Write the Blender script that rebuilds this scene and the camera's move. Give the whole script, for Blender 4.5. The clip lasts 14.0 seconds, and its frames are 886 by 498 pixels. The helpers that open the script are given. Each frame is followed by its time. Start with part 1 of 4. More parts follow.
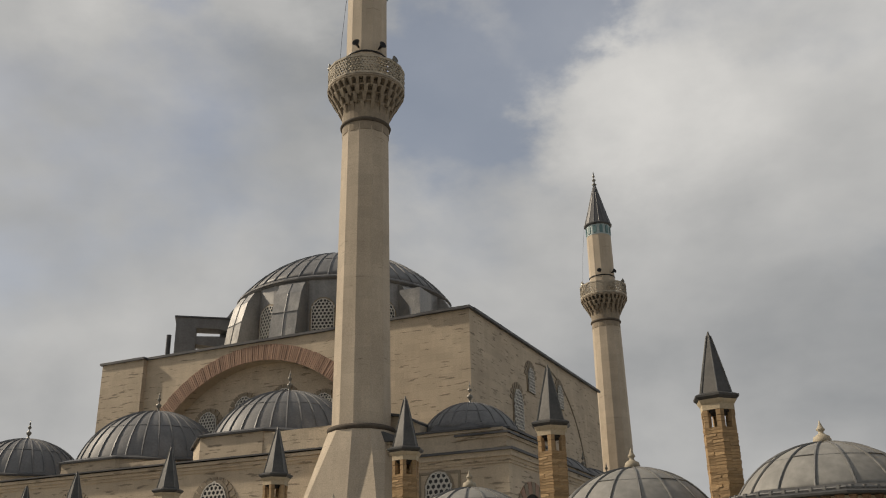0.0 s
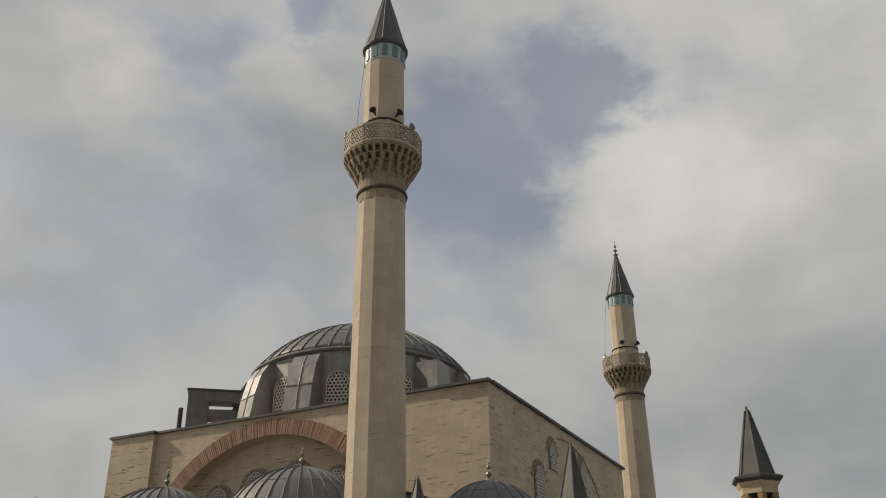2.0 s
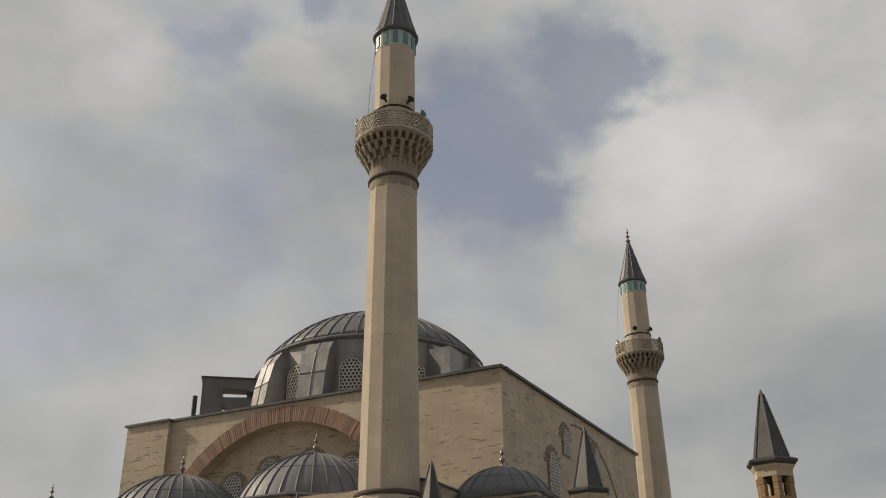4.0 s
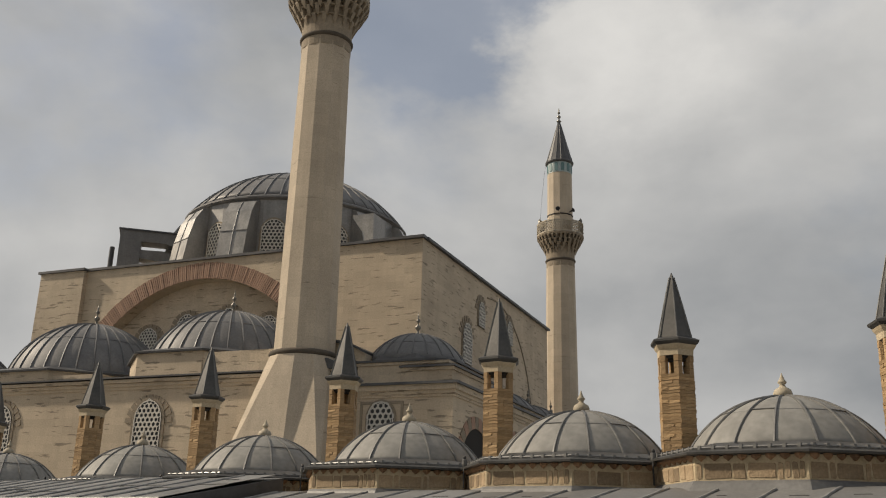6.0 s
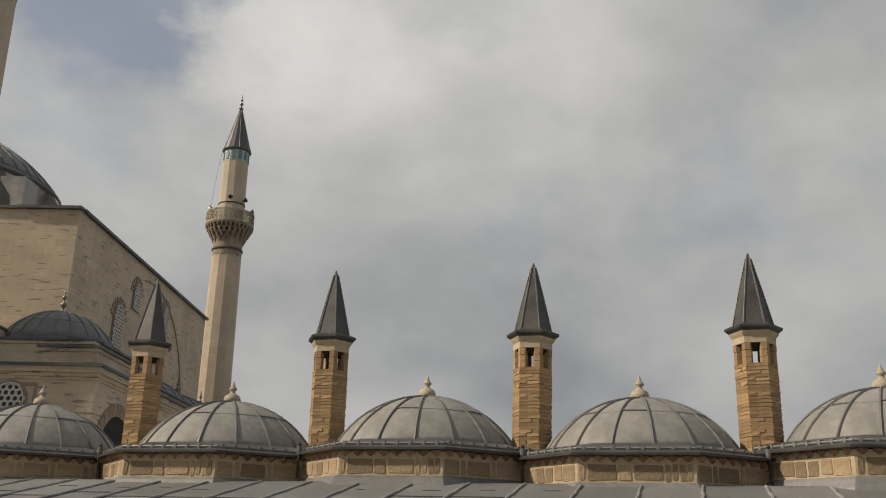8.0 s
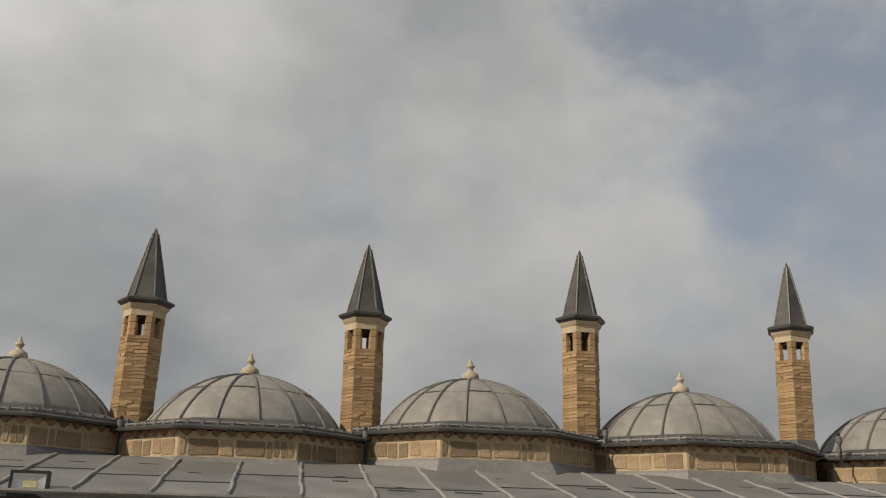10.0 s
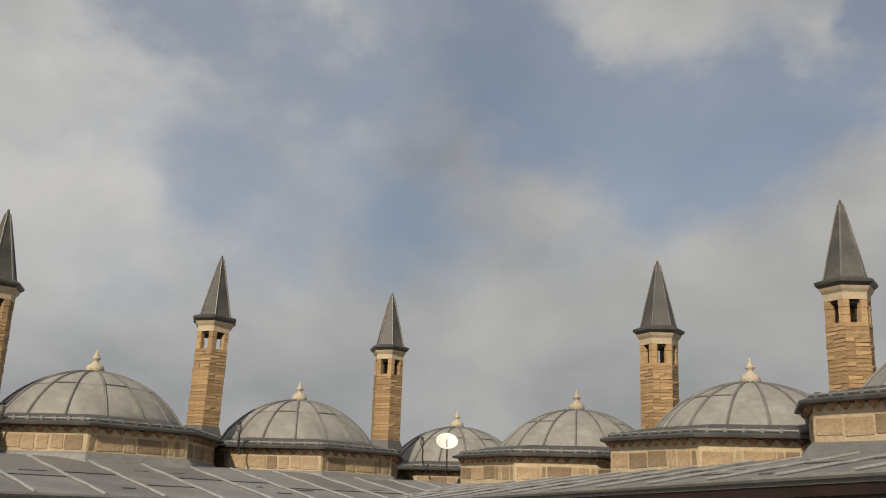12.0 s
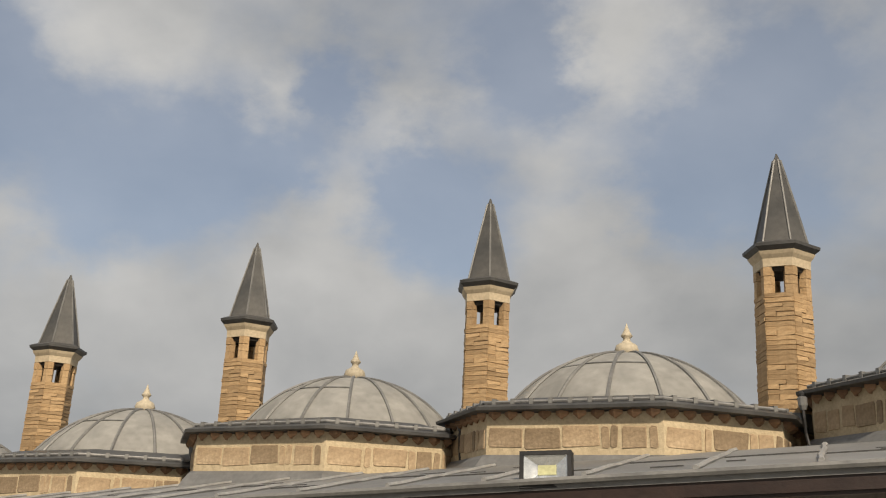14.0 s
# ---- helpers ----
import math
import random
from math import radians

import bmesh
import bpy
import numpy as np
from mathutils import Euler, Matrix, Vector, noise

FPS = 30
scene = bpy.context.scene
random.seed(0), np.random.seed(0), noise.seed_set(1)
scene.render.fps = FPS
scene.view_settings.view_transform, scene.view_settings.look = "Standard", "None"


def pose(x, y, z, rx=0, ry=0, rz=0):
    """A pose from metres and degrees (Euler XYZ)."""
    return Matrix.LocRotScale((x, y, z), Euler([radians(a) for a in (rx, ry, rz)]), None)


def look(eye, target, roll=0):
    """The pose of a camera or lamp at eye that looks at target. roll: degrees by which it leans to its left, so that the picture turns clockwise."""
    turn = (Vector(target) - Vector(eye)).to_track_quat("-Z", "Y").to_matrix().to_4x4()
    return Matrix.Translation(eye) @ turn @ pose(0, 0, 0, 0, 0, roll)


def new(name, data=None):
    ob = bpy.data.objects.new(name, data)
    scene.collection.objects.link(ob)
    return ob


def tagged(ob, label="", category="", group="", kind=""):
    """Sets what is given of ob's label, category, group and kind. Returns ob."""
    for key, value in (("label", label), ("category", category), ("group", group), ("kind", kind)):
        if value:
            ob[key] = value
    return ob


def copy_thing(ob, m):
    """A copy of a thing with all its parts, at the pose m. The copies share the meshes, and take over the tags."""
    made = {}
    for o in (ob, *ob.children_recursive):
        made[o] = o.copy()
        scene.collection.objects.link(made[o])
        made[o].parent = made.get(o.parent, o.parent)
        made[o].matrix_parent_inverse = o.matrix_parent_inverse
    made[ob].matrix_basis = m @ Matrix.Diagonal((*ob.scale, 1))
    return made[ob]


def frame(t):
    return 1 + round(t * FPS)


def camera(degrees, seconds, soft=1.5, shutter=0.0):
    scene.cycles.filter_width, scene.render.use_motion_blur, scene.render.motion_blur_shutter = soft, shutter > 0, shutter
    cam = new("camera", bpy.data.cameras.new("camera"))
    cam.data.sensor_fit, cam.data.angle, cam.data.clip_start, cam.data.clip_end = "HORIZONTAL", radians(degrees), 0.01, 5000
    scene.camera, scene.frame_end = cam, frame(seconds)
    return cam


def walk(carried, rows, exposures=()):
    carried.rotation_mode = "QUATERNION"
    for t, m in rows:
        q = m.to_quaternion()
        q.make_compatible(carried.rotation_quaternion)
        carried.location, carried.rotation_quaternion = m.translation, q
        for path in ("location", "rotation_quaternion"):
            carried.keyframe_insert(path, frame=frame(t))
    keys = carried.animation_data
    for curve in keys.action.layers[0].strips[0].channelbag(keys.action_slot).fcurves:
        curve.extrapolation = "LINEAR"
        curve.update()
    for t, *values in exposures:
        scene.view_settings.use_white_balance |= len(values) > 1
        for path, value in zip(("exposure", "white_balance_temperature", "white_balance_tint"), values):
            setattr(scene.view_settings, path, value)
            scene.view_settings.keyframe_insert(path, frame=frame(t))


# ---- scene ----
# ---------------------------------------------------------------- camera
cam = camera(50.68, 14.0, soft=1.1)
PATH = [
    (0, pose(-0.244, -1.475, 2.127, 111.43, 1.01, 0.40)),
    (0.5, pose(-0.132, -0.233, 2.466, 113.47, 1.18, 0.70)),
    (1, pose(-0.090, -0.088, 2.504, 115.25, 0.79, 0.79)),
    (1.5, pose(-0.107, -0.173, 2.472, 116.34, -0.02, 1.47)),
    (2, pose(-0.116, -0.149, 2.509, 115.89, 0.49, 1.53)),
    (4.3, pose(-0.131, -0.112, 2.458, 114.81, 0.54, 2.37)),
    (4.5, pose(-0.131, -0.126, 2.447, 113.73, 0.62, 2.17)),
    (5, pose(-0.111, -0.052, 2.431, 110.12, 0.49, 1.43)),
    (5.5, pose(-0.112, -0.027, 2.439, 107.82, -0.67, -0.65)),
    (6, pose(-0.089, -0.010, 2.436, 107.29, -1.51, -3.23)),
    (6.5, pose(-0.058, 0.015, 2.449, 107.28, -1.51, -7.52)),
    (7, pose(-0.027, 0.045, 2.455, 106.78, -1.30, -13.58)),
    (7.2, pose(-0.026, 0.054, 2.457, 106.88, -1.45, -15.37)),
    (9.3, pose(-0.133, 0.239, 2.297, 107.26, -1.16, -39.88)),
    (9.5, pose(-0.113, 0.244, 2.297, 107.09, -1.36, -41.78)),
    (10, pose(-0.107, 0.247, 2.324, 107.05, -1.41, -48.23)),
    (10.5, pose(-0.099, 0.233, 2.366, 106.50, -1.21, -56.02)),
    (11, pose(-0.053, 0.156, 2.429, 106.73, -1.02, -64.76)),
    (11.5, pose(-0.076, 0.048, 2.513, 105.95, -0.79, -72.06)),
    (12, pose(-0.060, 0.010, 2.482, 106.39, -1.38, -82.23)),
    (12.5, pose(0.009, -0.073, 2.473, 106.71, -1.45, -91.05)),
    (13, pose(0.033, -0.136, 2.441, 108.38, -1.34, -99.16)),
    (13.5, pose(0.049, -0.190, 2.401, 108.77, -0.52, -109.84)),
    (14, pose(0.052, -0.250, 2.385, 108.99, -0.37, -117.16)),
]
walk(cam, PATH, exposures=[(0.0, -0.27), (2.0, -0.32), (5.0, -0.27), (6.7, -0.12), (7.4, -0.12), (8.2, -0.26), (9.5, -0.34), (10.5, -0.22), (12.0, -0.13), (14.0, 0.1)])

# ---------------------------------------------------------------- light
SUN_AZ, SUN_EL = -77.0, 36.0  # degrees to the right of +y, degrees up
to_sun = Vector((math.sin(radians(SUN_AZ)) * math.cos(radians(SUN_EL)), math.cos(radians(SUN_AZ)) * math.cos(radians(SUN_EL)), math.sin(radians(SUN_EL))))
sun = new("sun", bpy.data.lights.new("sun", "SUN"))
sun.matrix_world = look(to_sun * 100, (0, 0, 0))
sun.data.energy, sun.data.angle, sun.data.color = 4.4, radians(2.0), (1.0, 0.85, 0.66)

world = bpy.data.worlds.new("sky")
scene.world = world
world.use_nodes = True
wn, wl = world.node_tree.nodes, world.node_tree.links
wn.clear()


def wnode(kind, **values):
    n = wn.new(kind)
    for k, v in values.items():
        n.inputs[k].default_value = v
    return n


def wmath(op, a, b=0.0):
    n = wn.new("ShaderNodeMath")
    n.operation = op
    for i, v in enumerate((a, b)):
        if isinstance(v, (int, float)):
            n.inputs[i].default_value = v
        else:
            wl.new(v, n.inputs[i])
    return n.outputs[0]


sky = wn.new("ShaderNodeTexSky")
sky.sky_type, sky.sun_disc = "NISHITA", False
sky.sun_elevation, sky.sun_rotation = radians(SUN_EL), radians(SUN_AZ)
sky.air_density, sky.dust_density, sky.ozone_density = 1.0, 4.0, 0.4
clear = wnode("ShaderNodeBackground", Strength=0.115)
wl.new(sky.outputs[0], clear.inputs[0])
coord = wn.new("ShaderNodeTexCoord")
sep = wn.new("ShaderNodeSeparateXYZ")
wl.new(coord.outputs["Generated"], sep.inputs[0])


def drift(shift, stretch):
    n = wn.new("ShaderNodeMapping")
    n.inputs["Location"].default_value, n.inputs["Scale"].default_value = shift, stretch
    wl.new(coord.outputs["Generated"], n.inputs[0])
    return n.outputs[0]


# openings in the cloud sheet, and its bright and dull masses: azimuth, height, half width (degrees), amount
GAPS = [(1, 30, 3.3, 1), (-2, 35, 2.2, 0.6), (10, 35, 2.2, 1), (7, 39, 1.9, 0.6), (-19, 37, 1.7, 0.9), (-12, 40, 1.8, 1.1), (4, 30, 1.9, 0.4), (-22, 24, 7.2, 0.5), (31, 26, 3.6, 0.3), (61, 29, 3.0, 0.8), (67, 28, 2.2, 0.6), (75, 21, 5.0, 0.5), (85, 28, 3.0, 0.45), (57, 21, 2.2, 0.4), (66, 21, 2.2, 0.4), (73, 27, 2.5, 0.5), (90, 25, 3.3, 1), (100, 23, 2.8, 0.9), (107, 24, 1.5, 0.6), (94, 18, 1.9, 0.5), (123, 29, 2.4, 1), (110, 29, 1.7, 0.7), (116, 22, 2.5, 0.9), (134, 23, 3.0, 1), (139, 29, 2.5, 0.7)]
MASSES = [(-15, 36, 3.0, 0.7), (-24, 36, 2.2, 0.7), (-10, 35, 1.7, 0.6), (19, 35, 3.9, 0.2), (12, 27, 2.8, 0.6), (-14, 26, 6.1, -0.15), (22, 18, 6.1, -0.35), (-24, 20, 5.5, -0.2), (13, 30, 3.6, 0.65), (18, 27, 3.3, 0.5), (38, 22, 3.9, -0.2), (28, 15, 5.0, -0.15), (34, 25, 5.5, 0.45), (23, 16, 6.1, 0.35), (76, 23, 2.5, 0.4), (93, 30, 3.9, 0.6), (85, 20, 3.3, 0.3), (105, 27, 1.7, 0.6), (80, 14, 8.3, -0.6), (114, 26, 1.8, 0.6), (109, 23, 2.1, 0.6), (129, 31, 3.6, 0.6), (112, 17, 3.0, 0.35), (126, 16, 3.6, 0.5)]
curl = wnode("ShaderNodeTexNoise", Scale=7.0, Detail=6.0, Roughness=0.6)
wl.new(drift((2.3, 5.1, 1.7), (1.0, 1.0, 1.6)), curl.inputs["Vector"])
bend = wn.new("ShaderNodeVectorMath")
bend.operation = "MULTIPLY_ADD"
bend.inputs[1].default_value, bend.inputs[2].default_value = (0.22, 0.22, 0.15), (-0.11, -0.11, -0.075)
wl.new(curl.outputs["Color"], bend.inputs[0])
bent = wn.new("ShaderNodeVectorMath")
wl.new(coord.outputs["Generated"], bent.inputs[0])
wl.new(bend.outputs[0], bent.inputs[1])
unit = wn.new("ShaderNodeVectorMath")
unit.operation = "NORMALIZE"
wl.new(bent.outputs[0], unit.inputs[0])


def cloud_masses(rows):
    """The sum of soft round swellings over the dome of the sky."""
    total = 0.0
    for az, el, wide, amount in rows:
        dot = wn.new("ShaderNodeVectorMath")
        dot.operation = "DOT_PRODUCT"
        wl.new(unit.outputs[0], dot.inputs[0])
        dot.inputs[1].default_value = (math.sin(radians(az)) * math.cos(radians(el)), math.cos(radians(az)) * math.cos(radians(el)), math.sin(radians(el)))
        k = 1.0 / (radians(wide) ** 2)
        swell = wmath("POWER", math.e, wmath("MULTIPLY", wmath("SUBTRACT", dot.outputs["Value"], 1.0), k))
        total = wmath("ADD", wmath("MULTIPLY", swell, amount), total)
    return total


gap_sum, mass_sum = cloud_masses(GAPS), cloud_masses(MASSES)
big = wnode("ShaderNodeTexNoise", Scale=4.2, Detail=9.0, Roughness=0.52, Distortion=0.1)
shade = wnode("ShaderNodeTexNoise", Scale=3.2, Detail=7.0, Roughness=0.5, Distortion=0.1)
wl.new(drift((7.9, 4.2, 0.7), (1.0, 1.0, 1.5)), big.inputs["Vector"])
wl.new(drift((3.7, 1.9, 0.4), (1.0, 1.0, 1.5)), shade.inputs["Vector"])
cover = wn.new("ShaderNodeMapRange")
cover.interpolation_type = "SMOOTHSTEP"
for k, v in (("From Min", 0.30), ("From Max", 0.66), ("To Min", 0.38), ("To Max", 1.0)):
    cover.inputs[k].default_value = v
# the cloud sheet closes towards the horizon
low = wn.new("ShaderNodeMapRange")
for k, v in (("From Min", 0.12), ("From Max", 0.40), ("To Min", 0.20), ("To Max", 0.0)):
    low.inputs[k].default_value = v
wl.new(sep.outputs[2], low.inputs[0])
sheet = wmath("ADD", wmath("MULTIPLY", wmath("SUBTRACT", big.outputs[0], 0.5), 0.9), 0.62)
sheet = wmath("ADD", sheet, low.outputs[0])
# it thins towards the south-east
sheet = wmath("SUBTRACT", sheet, wmath("MULTIPLY", wmath("MAXIMUM", wmath("SUBTRACT", sep.outputs[0], sep.outputs[1]), 0.0), 0.11))
wl.new(wmath("ADD", wmath("SUBTRACT", sheet, wmath("MULTIPLY", gap_sum, 0.42)), wmath("MULTIPLY", wmath("MAXIMUM", mass_sum, 0.0), 0.2)), cover.inputs[0])
tone = wn.new("ShaderNodeValToRGB")
tone.color_ramp.elements[0].position, tone.color_ramp.elements[0].color = 0.2, (0.285, 0.295, 0.305, 1)
tone.color_ramp.elements[1].position, tone.color_ramp.elements[1].color = 0.8, (0.73, 0.712, 0.68, 1)
wl.new(wmath("ADD", wmath("ADD", shade.outputs[0], wmath("MULTIPLY", low.outputs[0], -0.65)), wmath("MULTIPLY", mass_sum, 0.19)), tone.inputs[0])
cloud = wnode("ShaderNodeBackground", Strength=1.0)
wl.new(wmath("ADD", wmath("MULTIPLY", sep.outputs[1], 0.2), 0.93), cloud.inputs["Strength"])
wl.new(tone.outputs[0], cloud.inputs[0])
both = wn.new("ShaderNodeMixShader")
wl.new(cover.outputs[0], both.inputs[0])
wl.new(clear.outputs[0], both.inputs[1])
wl.new(cloud.outputs[0], both.inputs[2])
wout = wn.new("ShaderNodeOutputWorld")
wl.new(both.outputs[0], wout.inputs[0])


# ---------------------------------------------------------------- materials
def material(name, a, b, rough=0.8, metal=0.0, scale=2.0, fine=25.0, bump=0.15, random_tint=0.0, island=0.0, streak=0.0, blocks=None, spec=0.5):
    """Two colours mixed by a coarse noise, a fine grain with relief; optional upright streaks and stone courses."""
    m = bpy.data.materials.new(name)
    m.use_nodes = True
    nt = m.node_tree
    nodes, links = nt.nodes, nt.links
    bsdf = nodes["Principled BSDF"]
    bsdf.inputs["Metallic"].default_value = metal
    bsdf.inputs["Specular IOR Level"].default_value = spec
    tc = nodes.new("ShaderNodeTexCoord")
    where = tc.outputs["Object"]
    coarse = nodes.new("ShaderNodeTexNoise")
    coarse.inputs["Scale"].default_value, coarse.inputs["Detail"].default_value = scale, 6
    grain = nodes.new("ShaderNodeTexNoise")
    grain.inputs["Scale"].default_value, grain.inputs["Detail"].default_value = fine, 5
    links.new(where, coarse.inputs["Vector"])
    links.new(where, grain.inputs["Vector"])
    ramp = nodes.new("ShaderNodeValToRGB")
    ramp.color_ramp.elements[0].position, ramp.color_ramp.elements[0].color = 0.32, (*a, 1)
    ramp.color_ramp.elements[1].position, ramp.color_ramp.elements[1].color = 0.68, (*b, 1)
    links.new(coarse.outputs[0], ramp.inputs[0])
    colour = ramp.outputs[0]

    def mul(colour, factor, lo, hi):
        r = nodes.new("ShaderNodeMapRange")
        for k, v in (("From Min", 0.3), ("From Max", 0.7), ("To Min", lo), ("To Max", hi)):
            r.inputs[k].default_value = v
        links.new(factor, r.inputs[0])
        mix = nodes.new("ShaderNodeVectorMath")
        mix.operation = "SCALE"
        links.new(colour, mix.inputs[0])
        links.new(r.outputs[0], mix.inputs["Scale"])
        return mix.outputs[0]

    colour = mul(colour, grain.outputs[0], 0.86, 1.12)
    height = grain.outputs[0]
    if streak:
        st = nodes.new("ShaderNodeTexNoise")
        st.inputs["Scale"].default_value, st.inputs["Detail"].default_value = 1.0, 6
        mp = nodes.new("ShaderNodeMapping")
        mp.inputs["Scale"].default_value = (2.2, 2.2, 0.22)
        links.new(where, mp.inputs[0])
        links.new(mp.outputs[0], st.inputs["Vector"])
        colour = mul(colour, st.outputs[0], 1 - streak, 1 + 0.4 * streak)
    if blocks:
        wide, high, axis, contrast = blocks
        sp = nodes.new("ShaderNodeSeparateXYZ")
        links.new(where, sp.inputs[0])
        cb = nodes.new("ShaderNodeCombineXYZ")
        if axis == "round":
            an = nodes.new("ShaderNodeMath")
            an.operation = "ARCTAN2"
            links.new(sp.outputs[1], an.inputs[0])
            links.new(sp.outputs[0], an.inputs[1])
            links.new(an.outputs[0], cb.inputs[0])
        elif axis == "both":
            ad = nodes.new("ShaderNodeMath")
            ad.operation = "ADD"
            links.new(sp.outputs[0], ad.inputs[0])
            links.new(sp.outputs[1], ad.inputs[1])
            links.new(ad.outputs[0], cb.inputs[0])
        links.new(sp.outputs[2], cb.inputs[1])
        bt = nodes.new("ShaderNodeTexBrick")
        bt.inputs["Scale"].default_value = 1.0
        bt.inputs["Brick Width"].default_value, bt.inputs["Row Height"].default_value = wide, high
        bt.inputs["Mortar Size"].default_value, bt.inputs["Mortar Smooth"].default_value = 0.012, 0.3
        bt.inputs["Color1"].default_value = (0.25, 0.25, 0.25, 1)
        bt.inputs["Color2"].default_value = (0.75, 0.75, 0.75, 1)
        bt.inputs["Mortar"].default_value = (0.30, 0.30, 0.30, 1)
        bt.inputs["Bias"].default_value = 0.0
        # courses that waver a little
        wob = nodes.new("ShaderNodeVectorMath")
        wob.operation = "SCALE"
        wob.inputs["Scale"].default_value = 0.05
        links.new(coarse.outputs["Color"], wob.inputs[0])
        ad2 = nodes.new("ShaderNodeVectorMath")
        links.new(cb.outputs[0], ad2.inputs[0])
        links.new(wob.outputs[0], ad2.inputs[1])
        links.new(ad2.outputs[0], bt.inputs["Vector"])
        colour = mul(colour, bt.outputs["Color"], 1 - contrast, 1 + contrast)
        # chipped joints, their shadows put into the colour as dark dashes along some courses
        chip_shade = nodes.new("ShaderNodeTexNoise")
        chip_shade.inputs["Scale"].default_value, chip_shade.inputs["Detail"].default_value = 1.2, 10
        mp2 = nodes.new("ShaderNodeMapping")
        mp2.inputs["Scale"].default_value = (0.8, 0.8, 6.0)
        links.new(where, mp2.inputs[0])
        links.new(mp2.outputs[0], chip_shade.inputs["Vector"])
        cr = nodes.new("ShaderNodeMapRange")
        for k, v in (("From Min", 0.60 if axis == "both" else 0.66), ("From Max", 0.645 if axis == "both" else 0.74), ("To Min", 0.5), ("To Max", 0.3)):
            cr.inputs[k].default_value = v
        links.new(chip_shade.outputs[0], cr.inputs[0])
        colour = mul(colour, cr.outputs[0], 0.52, 1.48)
    if random_tint:
        oi = nodes.new("ShaderNodeObjectInfo")
        colour = mul(colour, oi.outputs["Random"], 1 - random_tint, 1 + random_tint)
    if island:
        ge = nodes.new("ShaderNodeNewGeometry")
        colour = mul(colour, ge.outputs["Random Per Island"], 1 - island, 1 + island)
    links.new(colour, bsdf.inputs["Base Color"])
    rr = nodes.new("ShaderNodeMapRange")
    for k, v in (("From Min", 0.3), ("From Max", 0.7), ("To Min", max(0.05, rough - 0.1)), ("To Max", min(1.0, rough + 0.1))):
        rr.inputs[k].default_value = v
    links.new(coarse.outputs[0], rr.inputs[0])
    links.new(rr.outputs[0], bsdf.inputs["Roughness"])
    bp = nodes.new("ShaderNodeBump")
    bp.inputs["Strength"].default_value, bp.inputs["Distance"].default_value = bump, 0.02
    links.new(height, bp.inputs["Height"])
    links.new(bp.outputs[0], bsdf.inputs["Normal"])
    return m


LIMESTONE = material("limestone", (0.45, 0.37, 0.272), (0.575, 0.485, 0.366), 0.85, scale=0.35, fine=15, bump=0.2, streak=0.07, blocks=(1.1, 0.42, "both", 0.06))
SHAFT = material("shaft_stone", (0.44, 0.37, 0.283), (0.53, 0.456, 0.358), 0.85, scale=0.5, fine=18, bump=0.12, streak=0.1, blocks=(0.7, 0.62, "round", 0.05))
COLLAR = material("collar_stone", (0.07, 0.058, 0.046), (0.11, 0.092, 0.072), 0.9, scale=2.5, fine=14, bump=0.3)
PARAPET = material("parapet_stone", (0.378, 0.335, 0.267), (0.464, 0.421, 0.344), 0.9, scale=2.5, fine=14, bump=0.3)
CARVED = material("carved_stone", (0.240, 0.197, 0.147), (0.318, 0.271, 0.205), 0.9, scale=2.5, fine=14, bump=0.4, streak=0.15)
ARCH_BRICK = material("arch_brick", (0.3, 0.19, 0.135), (0.38, 0.255, 0.19), 0.9, scale=1.2, fine=12, bump=0.3, island=0.15)
LATTICE = material("lattice_plaster", (0.516, 0.494, 0.447), (0.602, 0.581, 0.533), 0.85, scale=3, fine=20)
GLASS_DARK = material("window_dark", (0.018, 0.019, 0.02), (0.03, 0.031, 0.033), 0.4, scale=2, fine=10, bump=0.02)
LEAD_DARK = material("lead_dark", (0.06, 0.062, 0.067), (0.10, 0.102, 0.107), 0.5, 0.2, scale=0.7, fine=9, bump=0.12, streak=0.12)
LEAD_DOME = material("lead_dome", (0.131, 0.133, 0.138), (0.190, 0.191, 0.194), 0.6, 0.1, scale=0.8, fine=9, bump=0.12, streak=0.12)
LEAD_DRUM = material("lead_drum", (0.22, 0.219, 0.215), (0.30, 0.295, 0.285), 0.40, 0.3, scale=1.2, fine=8, bump=0.12, streak=0.15)
LEAD_RIB = material("lead_rib", (0.12, 0.123, 0.128), (0.17, 0.173, 0.178), 0.55, 0.15, scale=2, fine=15)
LEAD_CELL = material("lead_cell", (0.205, 0.203, 0.19), (0.285, 0.28, 0.262), 0.66, 0.05, scale=1.6, fine=7, bump=0.06, streak=0.12)
LEAD_SEAM = material("lead_seam", (0.129, 0.129, 0.127), (0.189, 0.189, 0.182), 0.55, 0.15, scale=4, fine=20)
LEAD_SHEET = material("lead_sheet", (0.15, 0.151, 0.15), (0.215, 0.216, 0.214), 0.55, 0.15, scale=1.3, fine=14, bump=0.2, random_tint=0.12)
LEAD_SPIRE = material("lead_spire", (0.064, 0.064, 0.062), (0.105, 0.102, 0.096), 0.58, 0.15, scale=2.2, fine=14, bump=0.15, random_tint=0.08, streak=0.15)
MORTAR = material("mortar", (0.41, 0.33, 0.213), (0.5, 0.415, 0.278), 0.95, scale=4, fine=30, bump=0.5)
STONE = material("rubble_stone", (0.235, 0.168, 0.1), (0.365, 0.28, 0.183), 0.92, scale=3, fine=24, bump=0.6, random_tint=0.26)
BRICK = material("chimney_stone", (0.3, 0.196, 0.097), (0.41, 0.288, 0.162), 0.92, scale=5, fine=30, bump=0.6, random_tint=0.15)
JOINT = material("chimney_joint", (0.45, 0.34, 0.2), (0.53, 0.415, 0.26), 0.95, scale=6, fine=30, bump=0.5)
